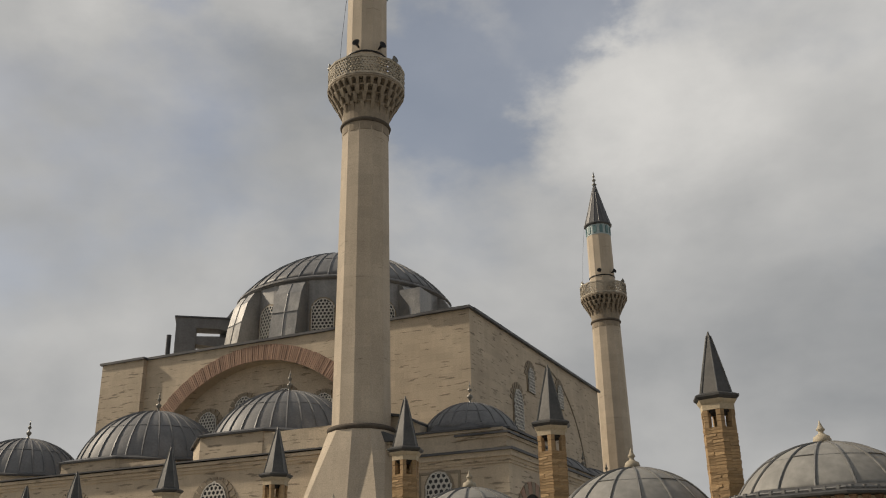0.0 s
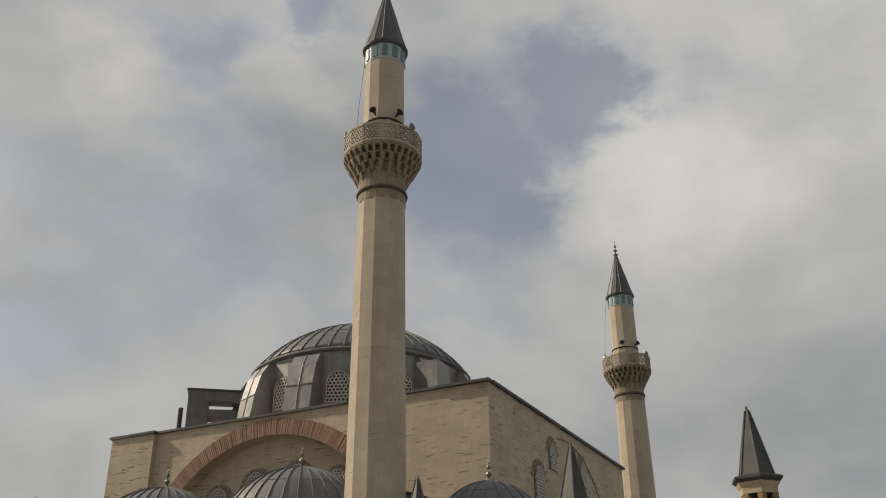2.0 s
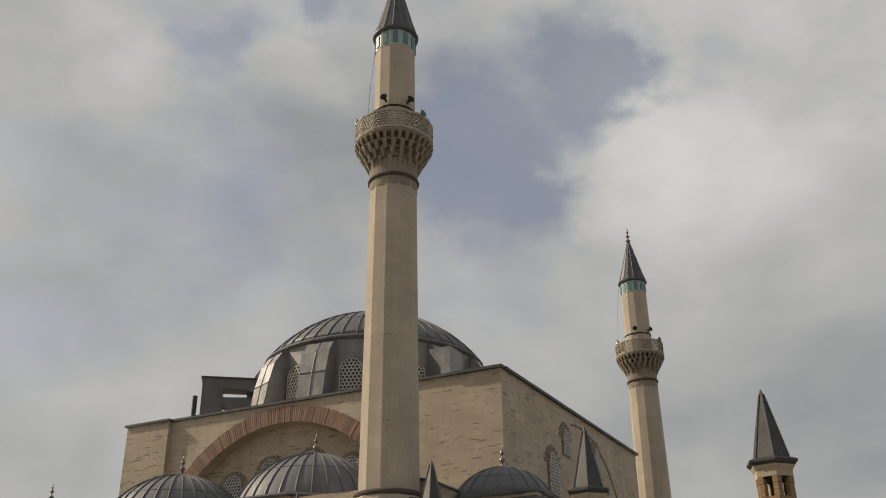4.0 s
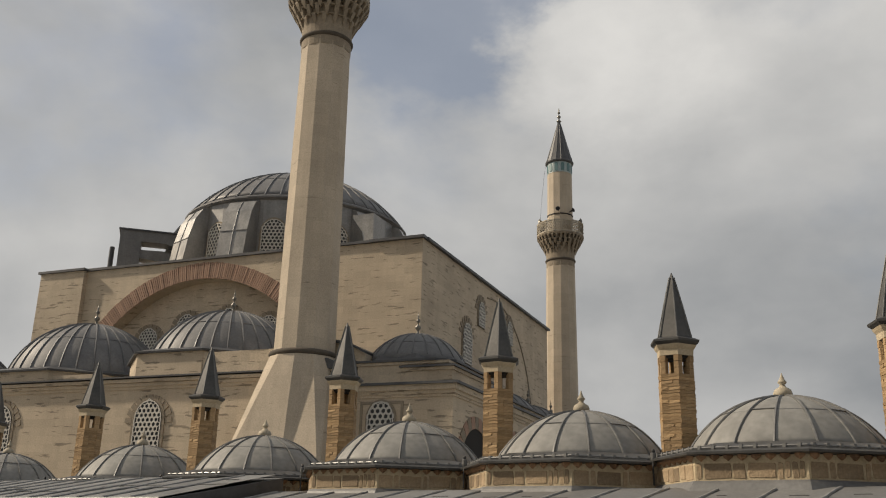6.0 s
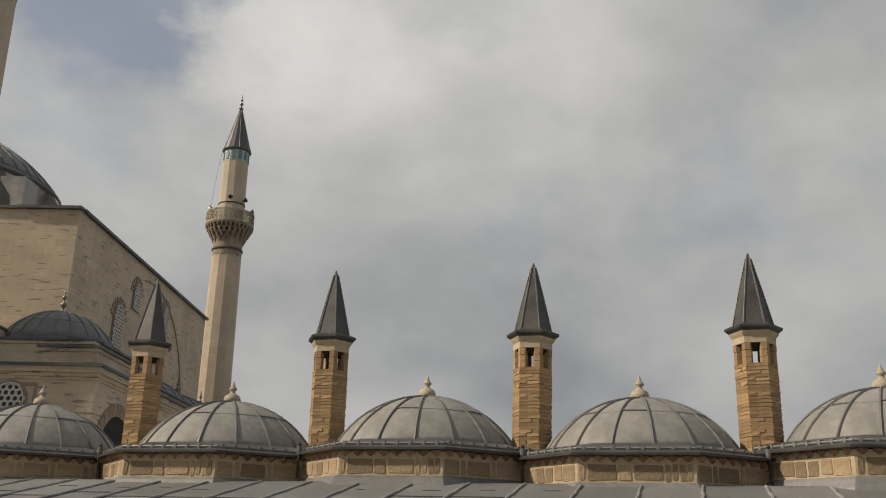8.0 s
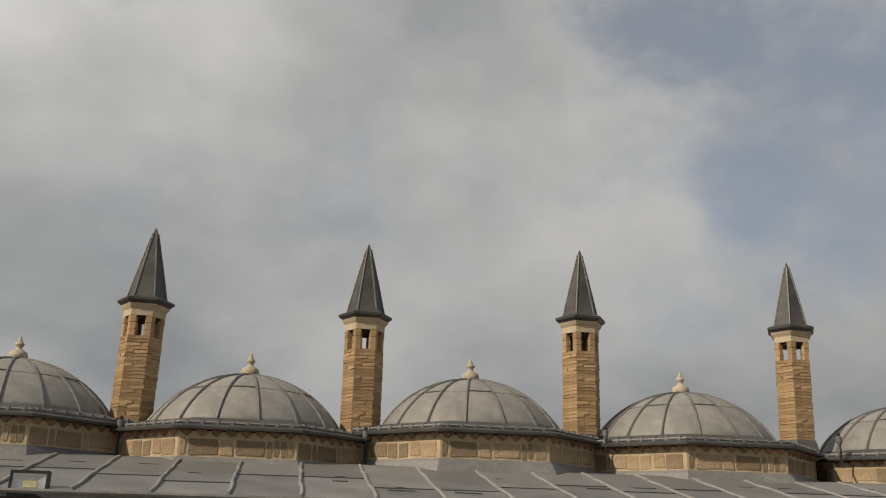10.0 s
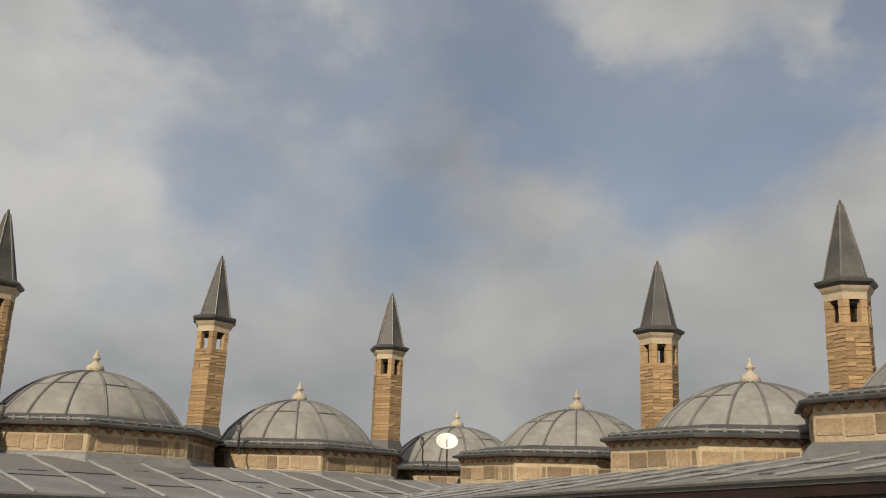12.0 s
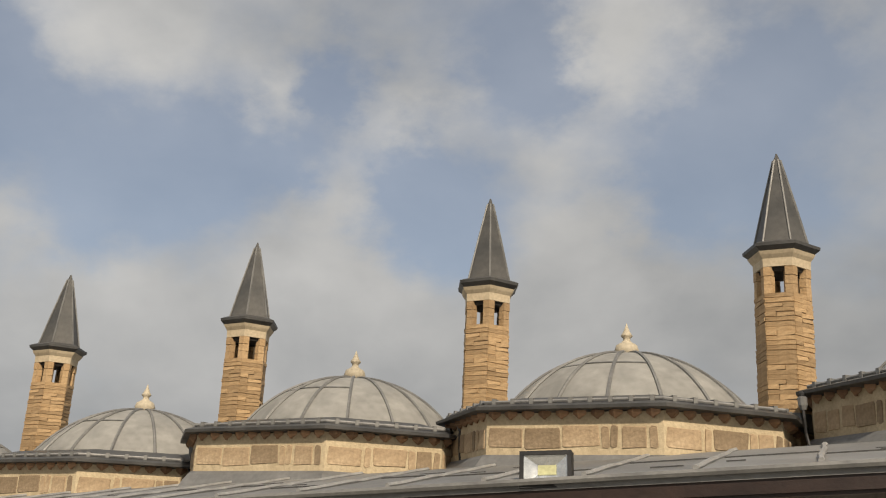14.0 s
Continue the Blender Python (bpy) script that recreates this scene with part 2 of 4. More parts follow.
# near-black that puts the shade inside flues and arches, and soot, into colour
SOOT_AND_SHADE = material("soot_and_shade", (0.015, 0.013, 0.011), (0.03, 0.026, 0.022), 0.95, scale=6, fine=30, bump=0.3)
EAVE = material("eave_lead", (0.045, 0.045, 0.045), (0.08, 0.079, 0.076), 0.5, 0.15, scale=2.2, fine=14, bump=0.15)
DENTIL = material("brick_dentil", (0.215, 0.125, 0.073), (0.310, 0.194, 0.112), 0.9, scale=4, fine=22, bump=0.4, random_tint=0.2)
CREAM = material("cream_stone", (0.42, 0.345, 0.235), (0.51, 0.43, 0.305), 0.8, scale=4, fine=22, bump=0.2)
FINIAL = material("finial_stone", (0.35, 0.305, 0.225), (0.44, 0.39, 0.295), 0.7, scale=5, fine=22, bump=0.15, random_tint=0.08)
GILT = material("weathered_finial", (0.16, 0.155, 0.14), (0.24, 0.23, 0.20), 0.4, 0.6, scale=5, fine=20)
LEAD_ROLL = material("lead_roll", (0.24, 0.24, 0.238), (0.34, 0.34, 0.335), 0.5, 0.15, scale=4, fine=20)
BROWN = material("brown_fascia", (0.013, 0.0055, 0.004), (0.022, 0.009, 0.006), 0.55, scale=3, fine=25)
IRON = material("dark_iron", (0.014, 0.014, 0.015), (0.028, 0.028, 0.028), 0.5, 0.3, scale=5, fine=25)
PIPE = material("grey_tube", (0.17, 0.17, 0.168), (0.24, 0.238, 0.232), 0.4, 0.1, scale=6, fine=25)
TILE = material("turquoise_tile", (0.09, 0.17, 0.18), (0.14, 0.24, 0.25), 0.5, scale=4, fine=15, island=0.15)
TILE_PALE = material("pale_tile", (0.33, 0.42, 0.43), (0.44, 0.51, 0.51), 0.5, scale=3, fine=15)
WHITE = material("white_paint", (0.72, 0.72, 0.70), (0.80, 0.80, 0.78), 0.45, scale=4, fine=20, bump=0.05)
REFLECTOR = material("reflector", (0.50, 0.52, 0.52), (0.60, 0.62, 0.62), 0.2, 0.75, scale=6, fine=20, bump=0.02)
CHIP = material("lamp_chip", (0.42, 0.42, 0.24), (0.5, 0.5, 0.28), 0.5, scale=8, fine=40, bump=0.02)
PLASTER = material("plaster_wall", (0.40, 0.36, 0.29), (0.50, 0.45, 0.37), 0.9, scale=1, fine=14)
PAVING = material("paving", (0.25, 0.24, 0.22), (0.34, 0.33, 0.30), 0.9, scale=0.4, fine=8, blocks=(0.6, 0.6, "both", 0.06))


# ---------------------------------------------------------------- mesh helpers
class Geo:
    def __init__(self):
        self.v, self.f = [], []

    def add(self, verts, faces, m=None):
        n = len(self.v)
        self.v += [tuple(m @ Vector(p)) if m else tuple(p) for p in verts]
        self.f += [tuple(i + n for i in f) for f in faces]
        return self

    def box(self, x0, x1, y0, y1, z0, z1, m=None):
        v = [(x, y, z) for z in (z0, z1) for y in (y0, y1) for x in (x0, x1)]
        return self.add(v, [(0, 2, 3, 1), (4, 5, 7, 6), (0, 1, 5, 4), (2, 6, 7, 3), (0, 4, 6, 2), (1, 3, 7, 5)], m)

    def loft(self, rings, closed=True, caps=True, m=None):
        n = len(rings[0])
        v = [p for r in rings for p in r]
        f = []
        for i in range(len(rings) - 1):
            for j in range(n if closed else n - 1):
                a, b = i * n + j, i * n + (j + 1) % n
                f.append((a, b, b + n, a + n))
        if caps:
            f.append(tuple(reversed(range(n))))
            f.append(tuple(range(len(v) - n, len(v))))
        return self.add(v, f, m)

    def turn(self, profile, n, start=0.0, caps=True, m=None):
        """profile: (radius, z) from below; n sides, the first corner at start degrees."""
        ring = lambda r, z: [(r * math.cos(radians(start) + 2 * math.pi * i / n), r * math.sin(radians(start) + 2 * math.pi * i / n), z) for i in range(n)]
        return self.loft([ring(max(r, 0.0005), z) for r, z in profile], caps=caps, m=m)

    def tube(self, path, r, n=6, m=None):
        path = [Vector(p) for p in path]
        rings = []
        for i, p in enumerate(path):
            d = (path[min(i + 1, len(path) - 1)] - path[max(i - 1, 0)]).normalized()
            side = d.cross(Vector((0, 0, 1)))
            side = side.normalized() if side.length > 1e-3 else Vector((1, 0, 0))
            up = side.cross(d)
            rings.append([tuple(p + side * (r * math.cos(2 * math.pi * k / n)) + up * (r * math.sin(2 * math.pi * k / n))) for k in range(n)])
        return self.loft(rings, m=m)

    def mesh(self, name, mat, smooth=False):
        me = bpy.data.meshes.new(name)
        me.from_pydata(self.v, [], self.f)
        me.materials.append(mat)
        if smooth:
            me.polygons.foreach_set("use_smooth", [True] * len(me.polygons))
        me.update()
        return me


def part(name, geo, mat, parent, label="", smooth=False, at=None):
    ob = new(name, geo if isinstance(geo, bpy.types.Mesh) else geo.mesh(name, mat, smooth))
    ob.parent = parent
    if at is not None:
        ob.matrix_basis = at
    return tagged(ob, label)


def thing(name, label, category, group="", kind="", at=None):
    ob = new(name)
    if at is not None:
        ob.matrix_basis = at
    return tagged(ob, label, category, group, kind)


def polar(r, deg, z=0.0):
    return (r * math.cos(radians(deg)), r * math.sin(radians(deg)), z)


rng = random.Random(7)
EYE_UP = 0.75  # the plan's heights are counted from a level 0.75 m over the ground

# ---------------------------------------------------------------- ground
g = Geo()
g.add([(-2500, -2500, 0), (2500, -2500, 0), (2500, 2500, 0), (-2500, 2500, 0)], [(0, 1, 2, 3)])
ground = new("ground", g.mesh("ground", PAVING))
tagged(ground, "grey stone paving of the wide courtyard", "ground", kind="structure")

# ---------------------------------------------------------------- mosque
MOSQUE_AT = pose(1.23, 51.83, EYE_UP, 0, 0, -25.3)
mosque = thing("mosque", "large pale limestone mosque with grey lead domes", "mosque", at=MOSQUE_AT)
LOW = -EYE_UP
XL, XR, YB, TOP = -28.3, 0.0, 26.0, 18.45
ACX, ACZ, RIN, ROUT = -15.35, 7.75, 9.45, 10.5


def lattice_window(parent, width, height, m, pitch=0.24, rim=0.12, round_top=True):
    """An arched opening with a pierced plaster screen; m sets its foot, x across, z up, -y outwards."""
    w = part("window", Geo().loft([[(p[0], y, p[1]) for p in arch_outline(width + 2 * rim, height + rim, -rim * 0.3, round_top)] for y in (0.02, -0.07)]), CARVED, parent, at=m)
    part("pane", Geo().loft([[(p[0], y, p[1]) for p in arch_outline(width, height, 0, round_top)] for y in (-0.05, -0.075)]), GLASS_DARK, w)
    s = Geo()

    def in_shape(x, z):
        if abs(x) > width / 2 - 0.05 or z < 0.05:
            return False
        spring = height - width * 0.62
        if z < spring:
            return True
        return (abs(x) / (width / 2 - 0.04)) ** 2 + ((z - spring) / (width * 0.62 - 0.05)) ** 2 < 1

    rows = int(height / (pitch * 0.866)) + 1
    for r in range(rows):
        for c in range(-int(width / pitch) - 1, int(width / pitch) + 2):
            x, z = (c + 0.5 * (r % 2)) * pitch, pitch * 0.5 + r * pitch * 0.866
            if not in_shape(x, z):
                continue
            o = [(x + pitch * 0.578 * math.sin(math.pi / 3 * k), z + pitch * 0.578 * math.cos(math.pi / 3 * k)) for k in range(6)]
            i = [(x + pitch * 0.39 * math.sin(math.pi / 3 * k), z + pitch * 0.39 * math.cos(math.pi / 3 * k)) for k in range(6)]
            v = [(p[0], -0.11, p[1]) for p in o + i] + [(p[0], -0.07, p[1]) for p in i]
            f = [(k, (k + 1) % 6, 6 + (k + 1) % 6, 6 + k) for k in range(6)] + [(6 + k, 6 + (k + 1) % 6, 12 + (k + 1) % 6, 12 + k) for k in range(6)]
            s.add(v, f)
    # solid rim of the screen
    a, b = arch_outline(width, height, 0, round_top), arch_outline(width - 0.12, height - 0.06, 0.06, round_top)
    n = len(a)
    s.add([(p[0], -0.12, p[1]) for p in a + b], [(k, (k + 1) % n, n + (k + 1) % n, n + k) for k in range(n)])
    part("lattice", s, LATTICE, w, "white pierced plaster lattice")
    return w


def arch_outline(width, height, z0, round_top=True, n=14):
    """A pointed-arch outline, from the foot's left round to its right."""
    spring = height - width * 0.62
    pts = [(-width / 2, z0)]
    for k in range(n + 1):
        a = math.pi * (1 - k / n)
        pts.append((width / 2 * math.cos(a), spring + width * 0.62 * math.sin(a) ** 0.92))
    pts.append((width / 2, z0))
    return pts


def petals(count, geo, at):
    """Voussoirs fanned round a window's head, every one a stone of its own."""
    me = geo.mesh("voussoir", CARVED)
    for k in range(count):
        part("voussoir", me, CARVED, mosque, at=at @ pose(0, 0, 0, 0, 180 * (k + 0.5) / count - 90, 0))


# hall: front wall with the great arch cut out, the other walls, roof
n_arc = 40
arc = [(ACX + RIN * math.cos(math.pi * (1 - k / n_arc)), ACZ + RIN * math.sin(math.pi * (1 - k / n_arc))) for k in range(n_arc + 1)]
g = Geo()
outline = [(XL, LOW), (ACX - RIN, LOW)] + arc + [(ACX + RIN, LOW), (XR, LOW)]
for k in range(len(outline) - 1):
    (xa, za), (xb, zb) = outline[k], outline[k + 1]
    if abs(xa - xb) > 1e-4:
        g.add([(xa, 0, za), (xb, 0, zb), (xb, 0, TOP), (xa, 0, TOP)], [(0, 1, 2, 3)])
for k in range(n_arc):
    (xa, za), (xb, zb) = arc[k], arc[k + 1]
    g.add([(xa, 0, za), (xb, 0, zb), (xb, 0.9, zb), (xa, 0.9, za)], [(3, 2, 1, 0)])
g.add([(ACX - RIN - 0.2, 0.9, LOW), (ACX + RIN + 0.2, 0.9, LOW), (ACX + RIN + 0.2, 0.9, TOP - 0.5), (ACX - RIN - 0.2, 0.9, TOP - 0.5)], [(0, 1, 2, 3)])
g.add([(XR, 0, LOW), (XR, YB, LOW), (XR, YB, TOP), (XR, 0, TOP)], [(0, 1, 2, 3)])
g.add([(XL, 0, LOW), (XL, YB, LOW), (XL, YB, TOP), (XL, 0, TOP)], [(3, 2, 1, 0)])
g.add([(XL, YB, LOW), (XR, YB, LOW), (XR, YB, TOP), (XL, YB, TOP)], [(3, 2, 1, 0)])
g.add([(XL, 0, TOP), (XR, 0, TOP), (XR, YB, TOP), (XL, YB, TOP)], [(0, 1, 2, 3)])
part("hall_wall", g, LIMESTONE, mosque)
part("corner_pier", Geo().box(XL - 0.25, -24.75, -0.35, 4.2, LOW, TOP - 0.004), LIMESTONE, mosque)
g = Geo()
for x0, x1, y0, y1 in ((XL - 0.4, -24.65, -0.5, 0.1), (-24.65, -3.4, -0.18, 0.35), (-3.4, XR + 0.16, -0.26, 0.35), (XR - 0.3, XR + 0.22, 0.35, YB + 0.2), (XL - 0.4, XL + 0.2, 0.1, YB + 0.2)):
    g.box(x0, x1, y0, y1, TOP, TOP + 0.16)
part("roof_edge", g, LEAD_DARK, mosque, "dark lead capping along the wall head")
# brick arch of narrow voussoirs
g = Geo()
n_v = 210
for k in range(n_v):
    a0, a1 = math.pi * (1 - (k + 0.1) / n_v), math.pi * (1 - (k + 0.9) / n_v)
    ro, pr = ROUT + rng.uniform(-0.03, 0.03), -0.07 + rng.uniform(-0.015, 0.015)
    ring = lambda y: [(ACX + r * math.cos(a), y, ACZ + r * math.sin(a)) for r, a in ((RIN, a0), (RIN, a1), (ro, a1), (ro, a0))]
    g.loft([ring(0.02), ring(pr)])
tagged(part("brick_arch", g, ARCH_BRICK, mosque, "red brick arch of narrow voussoirs"), kind="stuff")
for x, z in ((-19.7, 12.3), (-16.75, 13.05), (-13.6, 13.25), (-10.6, 12.6)):
    lattice_window(mosque, 1.5, 2.1, pose(x, 0.88, z))
    petals(9, Geo().box(-0.16, 0.16, -0.05, 0.02, 0.95, 1.28), pose(x, 0.88, z + 1.1))
# windows and the thin relief arch of the east face
for y, z, w, h in ((7.4, 12.4, 1.55, 2.6), (13.0, 12.4, 1.55, 2.6), (10.0, 15.3, 1.2, 1.7), (16.0, 15.3, 1.2, 1.7)):
    lattice_window(mosque, w, h, pose(XR, y, z, 0, 0, 90))
    petals(9, Geo().box(-0.12, 0.12, -0.05, 0.02, w * 0.5 + 0.18, w * 0.5 + 0.55), pose(XR, y, z + h - w * 0.55, 0, 0, 90))
g = Geo()
g.tube([(XR + 0.02, 13 + 8.6 * math.cos(math.pi * k / 30), 9.3 + 8.5 * math.sin(math.pi * k / 30)) for k in range(18)], 0.06, 5)
part("relief_arch", g, CARVED, mosque)

# drum, dome and buttresses
DC = (-15.35, 11.0)
DOME_AT = pose(DC[0], DC[1], 0)
RD, ZD0, ZD1, ZAPEX = 8.1, TOP - 0.2, 23.6, 27.85
drum = part("drum", Geo().turn([(RD, ZD0), (RD, ZD1)], 48), LEAD_DRUM, mosque, "grey lead-clad drum", at=DOME_AT)
N_WIN = 12
for k in range(N_WIN):
    a = 360 / N_WIN * k + 20.6
    lattice_window(mosque, 1.6, 3.8, DOME_AT @ pose(*polar(RD + 0.02, a, 18.25), 0, 0, a + 90), pitch=0.27)
    b = a + 360 / N_WIN / 2
    at = DOME_AT @ pose(0, 0, 0, 0, 0, b)
    g = Geo()
    half = 1.0
    prof = [(RD + 1.75, ZD0), (RD + 1.35, 20.9), (RD + 0.95, 22.4), (RD + 0.45, 23.2), (RD - 0.2, 23.5)]
    g.loft([[(r, -half, z), (r, half, z), (RD - 0.6, half, z), (RD - 0.6, -half, z)] for r, z in prof])
    bt = part("drum_buttress", g, LEAD_DRUM, mosque, at=at)
    part("seam", Geo().tube([(r + 0.01, 0, z) for r, z in prof[:4]], 0.04, 5), LEAD_RIB, bt)
    part("seam", Geo().box(RD + 1.3, RD + 1.39, -half, half, 20.85, 20.9), LEAD_RIB, bt)
ring = part("drum_cornice", Geo().turn([(RD + 0.05, 23.48), (RD + 0.26, 23.6), (RD + 0.26, 23.7), (RD + 0.05, 23.84)], 48, caps=False), LEAD_DOME, mosque, at=DOME_AT)


def lead_dome(parent, at, radius, z0, rise, ribs, mat, rib_mat, rib_r, sides=64, seams=(0.45,), base=0.0, name="dome"):
    """A lead dome on its base ring, with rolls down the joints and staggered cross seams."""
    steps = 14
    ball = (radius * radius + rise * rise) / (2 * rise)
    full = math.asin(min(1.0, radius / ball))
    cap = lambda q, lift=0.0: ((ball + lift) * math.sin(full * (1 - q)), z0 + rise - ball + (ball + lift) * math.cos(full * (1 - q)))
    prof = [cap(k / steps) for k in range(steps + 1)]
    d = part(name, Geo().turn(([(radius, z0 - base)] if base else []) + prof, sides), mat, parent, smooth=True, at=at)
    for k in range(ribs):
        a = 360 / ribs * k
        rib = Geo().tube([(r + rib_r * 0.3, 0, z + rib_r * 0.3) for r, z in prof[:-1]], rib_r, 5)
        part("rib", rib if k == 0 else d.children[0].data, rib_mat, d, at=pose(0, 0, 0, 0, 0, a))
    for s, q in enumerate(seams):
        wide = 360 / ribs
        first = None
        for k in range(ribs):
            if first is None:
                sg = Geo()
                pts = []
                for tt, lift in ((q, 0.35), (q + 0.012, 0.35), (q + 0.012, -0.3), (q, -0.3)):
                    r, z = cap(tt, rib_r * lift)
                    pts.append([(r * math.cos(radians(wide * (0.04 + 0.92 * j / 6))), r * math.sin(radians(wide * (0.04 + 0.92 * j / 6))), z) for j in range(7)])
                sg.loft([[pts[c][j] for c in range(4)] for j in range(7)])
                first = part("seam", sg, rib_mat, d)
            else:
                part("seam", first.data, rib_mat, d, at=pose(0, 0, rng.uniform(-0.015, 0.015), 0, 0, wide * k))
    return d


lead_dome(mosque, DOME_AT, RD + 0.08, 23.8, ZAPEX - 23.8, 48, LEAD_DOME, LEAD_RIB, 0.055, seams=(0.3, 0.6))


def finial(parent, at, height, mat, label=""):
    h = height
    prof = [(0.10 * h, 0), (0.16 * h, 0.06 * h), (0.05 * h, 0.16 * h), (0.04 * h, 0.24 * h), (0.12 * h, 0.33 * h), (0.12 * h, 0.40 * h), (0.03 * h, 0.48 * h), (0.025 * h, 0.55 * h), (0.085 * h, 0.62 * h), (0.085 * h, 0.67 * h), (0.02 * h, 0.75 * h), (0.05 * h, 0.82 * h), (0.02 * h, 0.88 * h), (0.012 * h, h)]
    return part("finial", Geo().turn(prof, 12), mat, parent, label, smooth=True, at=at)


finial(mosque, DOME_AT @ pose(0, 0, ZAPEX - 0.05), 2.4, GILT)
# flying buttresses at the drum's corners, lead-clad, pierced by two quarter arches
x_in, x_out, y_in, y_out = DC[0] - 6.4, DC[0] - 9.2, 4.6, 2.4
d = Vector((x_out - x_in, y_out - y_in, 0)).normalized()
length = math.hypot(x_out - x_in, y_out - y_in)
g = Geo()
g.box(length - 1.45, length, -0.7, 0.7, TOP - 0.2, 22.35)
g.loft([[(x, y, z) for y, z in ((-0.7, z0), (0.7, z0), (0.7, 22.35), (-0.7, 22.35))] for x, z0 in ((-1.2, 20.8), (-0.4, 21.35), (0.5, 21.6), (length - 1.45, 21.6))])
g.loft([[(x, y, z) for y, z in ((-0.6, z0), (0.6, z0), (0.6, z1), (-0.6, z1))] for x, z0, z1 in ((-1.2, 19.0, 20.0), (-0.4, 19.75, 20.75), (0.5, 20.25, 21.05), (length - 1.45, 20.4, 21.0))])
fb = part("flying_buttress", g, LEAD_DOME, mosque, "grey lead-clad flying buttress", at=pose(x_in, y_in, -0.3, 0, 0, math.degrees(math.atan2(d.y, d.x))))
part("capping", Geo().box(-0.9, length + 0.12, -0.8, 0.8, 22.35, 22.46), LEAD_DARK, fb)
part("buttress_pier", Geo().loft([[(x, y, z) for x, y in ((x0, 1.9), (-4.25, 1.9), (-4.25, 3.6), (x0, 3.6))] for x0, z in ((-4.8, TOP - 0.1), (-4.9, 19.8), (-5.7, 20.9), (-5.7, 21.1))]), LEAD_DRUM, mosque, "bright lead-clad buttress pier")
part("vent_pipe", Geo().tube([(-25.0, 2.2, TOP), (-25.0, 2.2, 20.9)], 0.17, 8), LEAD_DARK, mosque)

# side aisle with its domes
AY = -10.0
part("aisle_wall", Geo().box(-25.2, -1.5, AY, -0.004, LOW, 9.0), LIMESTONE, mosque)
part("aisle_wall", Geo().box(-36.0, -25.2, AY + 1.6, -0.004, LOW, 8.9), LIMESTONE, mosque)
for x0, x1, y0, top in ((-25.6, -1.4, AY, 9.0), (-36.2, -25.6, AY + 1.6, 8.9)):
    for k, (dy, z) in enumerate(((0.06, -0.55), (0.14, -0.4), (0.24, -0.22))):
        part("cornice", Geo().box(x0 - dy * 0.3 + 0.002 * k, x1, y0 - dy, y0 + 0.05 + 0.003 * k, top + z, top + z + 0.16), LIMESTONE, mosque)
g = Geo()
for x0, x1, y0, z in ((-25.6, -1.4, AY - 0.36, 9.0), (-36.2, -25.62, AY + 1.24, 8.9)):
    g.add([(x0, y0, z), (x1, y0, z), (x1, y0, z + 0.07), (x0, y0, z + 0.07), (x0, y0 + 2.6, z + 0.55), (x1, y0 + 2.6, z + 0.55), (x0, y0 + 2.6, z), (x1, y0 + 2.6, z)], [(0, 1, 2, 3), (3, 2, 5, 4), (0, 3, 4, 6), (1, 7, 5, 2), (0, 6, 7, 1)])
part("eave", g, LEAD_DARK, mosque, "dark lead eave above the aisle cornice")
for x, ap, z in ((-19.0, 4.85, 9.7), (-9.3, 4.8, 10.3), (-29.6, 4.0, 9.75)):
    octo = lambda q, zz: [polar(q / math.cos(math.pi / 8), 22.5 + 45 * k, zz) for k in range(8)]
    part("dome_plinth", Geo().loft([octo(ap, 8.5), octo(ap, z)]), LIMESTONE, mosque, at=pose(x, -5.0, 0))
    part("plinth_edge", Geo().loft([octo(ap + 0.16, z), octo(ap + 0.18, z + 0.09), octo(ap - 0.4, z + 0.3)]), LEAD_DARK, mosque, at=pose(x, -5.0, 0))
part("plinth_step", Geo().box(-17.0, -13.6, AY + 0.3, AY + 1.6, 9.0, 9.42), LIMESTONE, mosque)
part("plinth_step", Geo().box(-7.3, -3.2, AY + 0.25, AY + 3.0, 9.0, 10.2), LIMESTONE, mosque)
for x, y, r, z0, rise, fh in ((-9.15, -5.0, 4.3, 10.4, 3.0, 1.35), (-18.75, -5.0, 4.45, 9.85, 3.4, 1.35), (-29.6, -5.0, 3.9, 9.9, 2.7, 1.35)):
    lead_dome(mosque, pose(x, y, 0), r, z0, rise, 32, LEAD_DOME, LEAD_RIB, 0.05, seams=(0.4,), base=0.3)
    finial(mosque, pose(x, y, z0 + rise - 0.06), fh, GILT)
for x in (-9.95, -19.6):
    lattice_window(mosque, 1.65, 2.9, pose(x, AY, 5.0), pitch=0.26, rim=0.16)
    petals(11, Geo().box(-0.13, 0.13, -0.05, 0.02, 1.02, 1.42), pose(x, AY, 6.75))

# porch along the east side
PX0, PX1, PY = 1.0, 6.0, -9.8
part("porch_wall", Geo().box(PX0, PX1, PY, 34.0, LOW, 8.18), LIMESTONE, mosque)
for k, (d, z0, z1) in enumerate(((0.06, 7.66, 7.78), (0.12, 7.78, 7.94), (0.22, 7.94, 8.18))):
    part("cornice", Geo().box(PX0 - 0.1 - 0.003 * k, PX1 + d, PY - d, 34.1 + d, z0, z1), LIMESTONE, mosque)
part("eave", Geo().box(PX0 - 0.2, PX1 + 0.34, PY - 0.34, 34.4, 8.18, 8.29), LEAD_DARK, mosque)
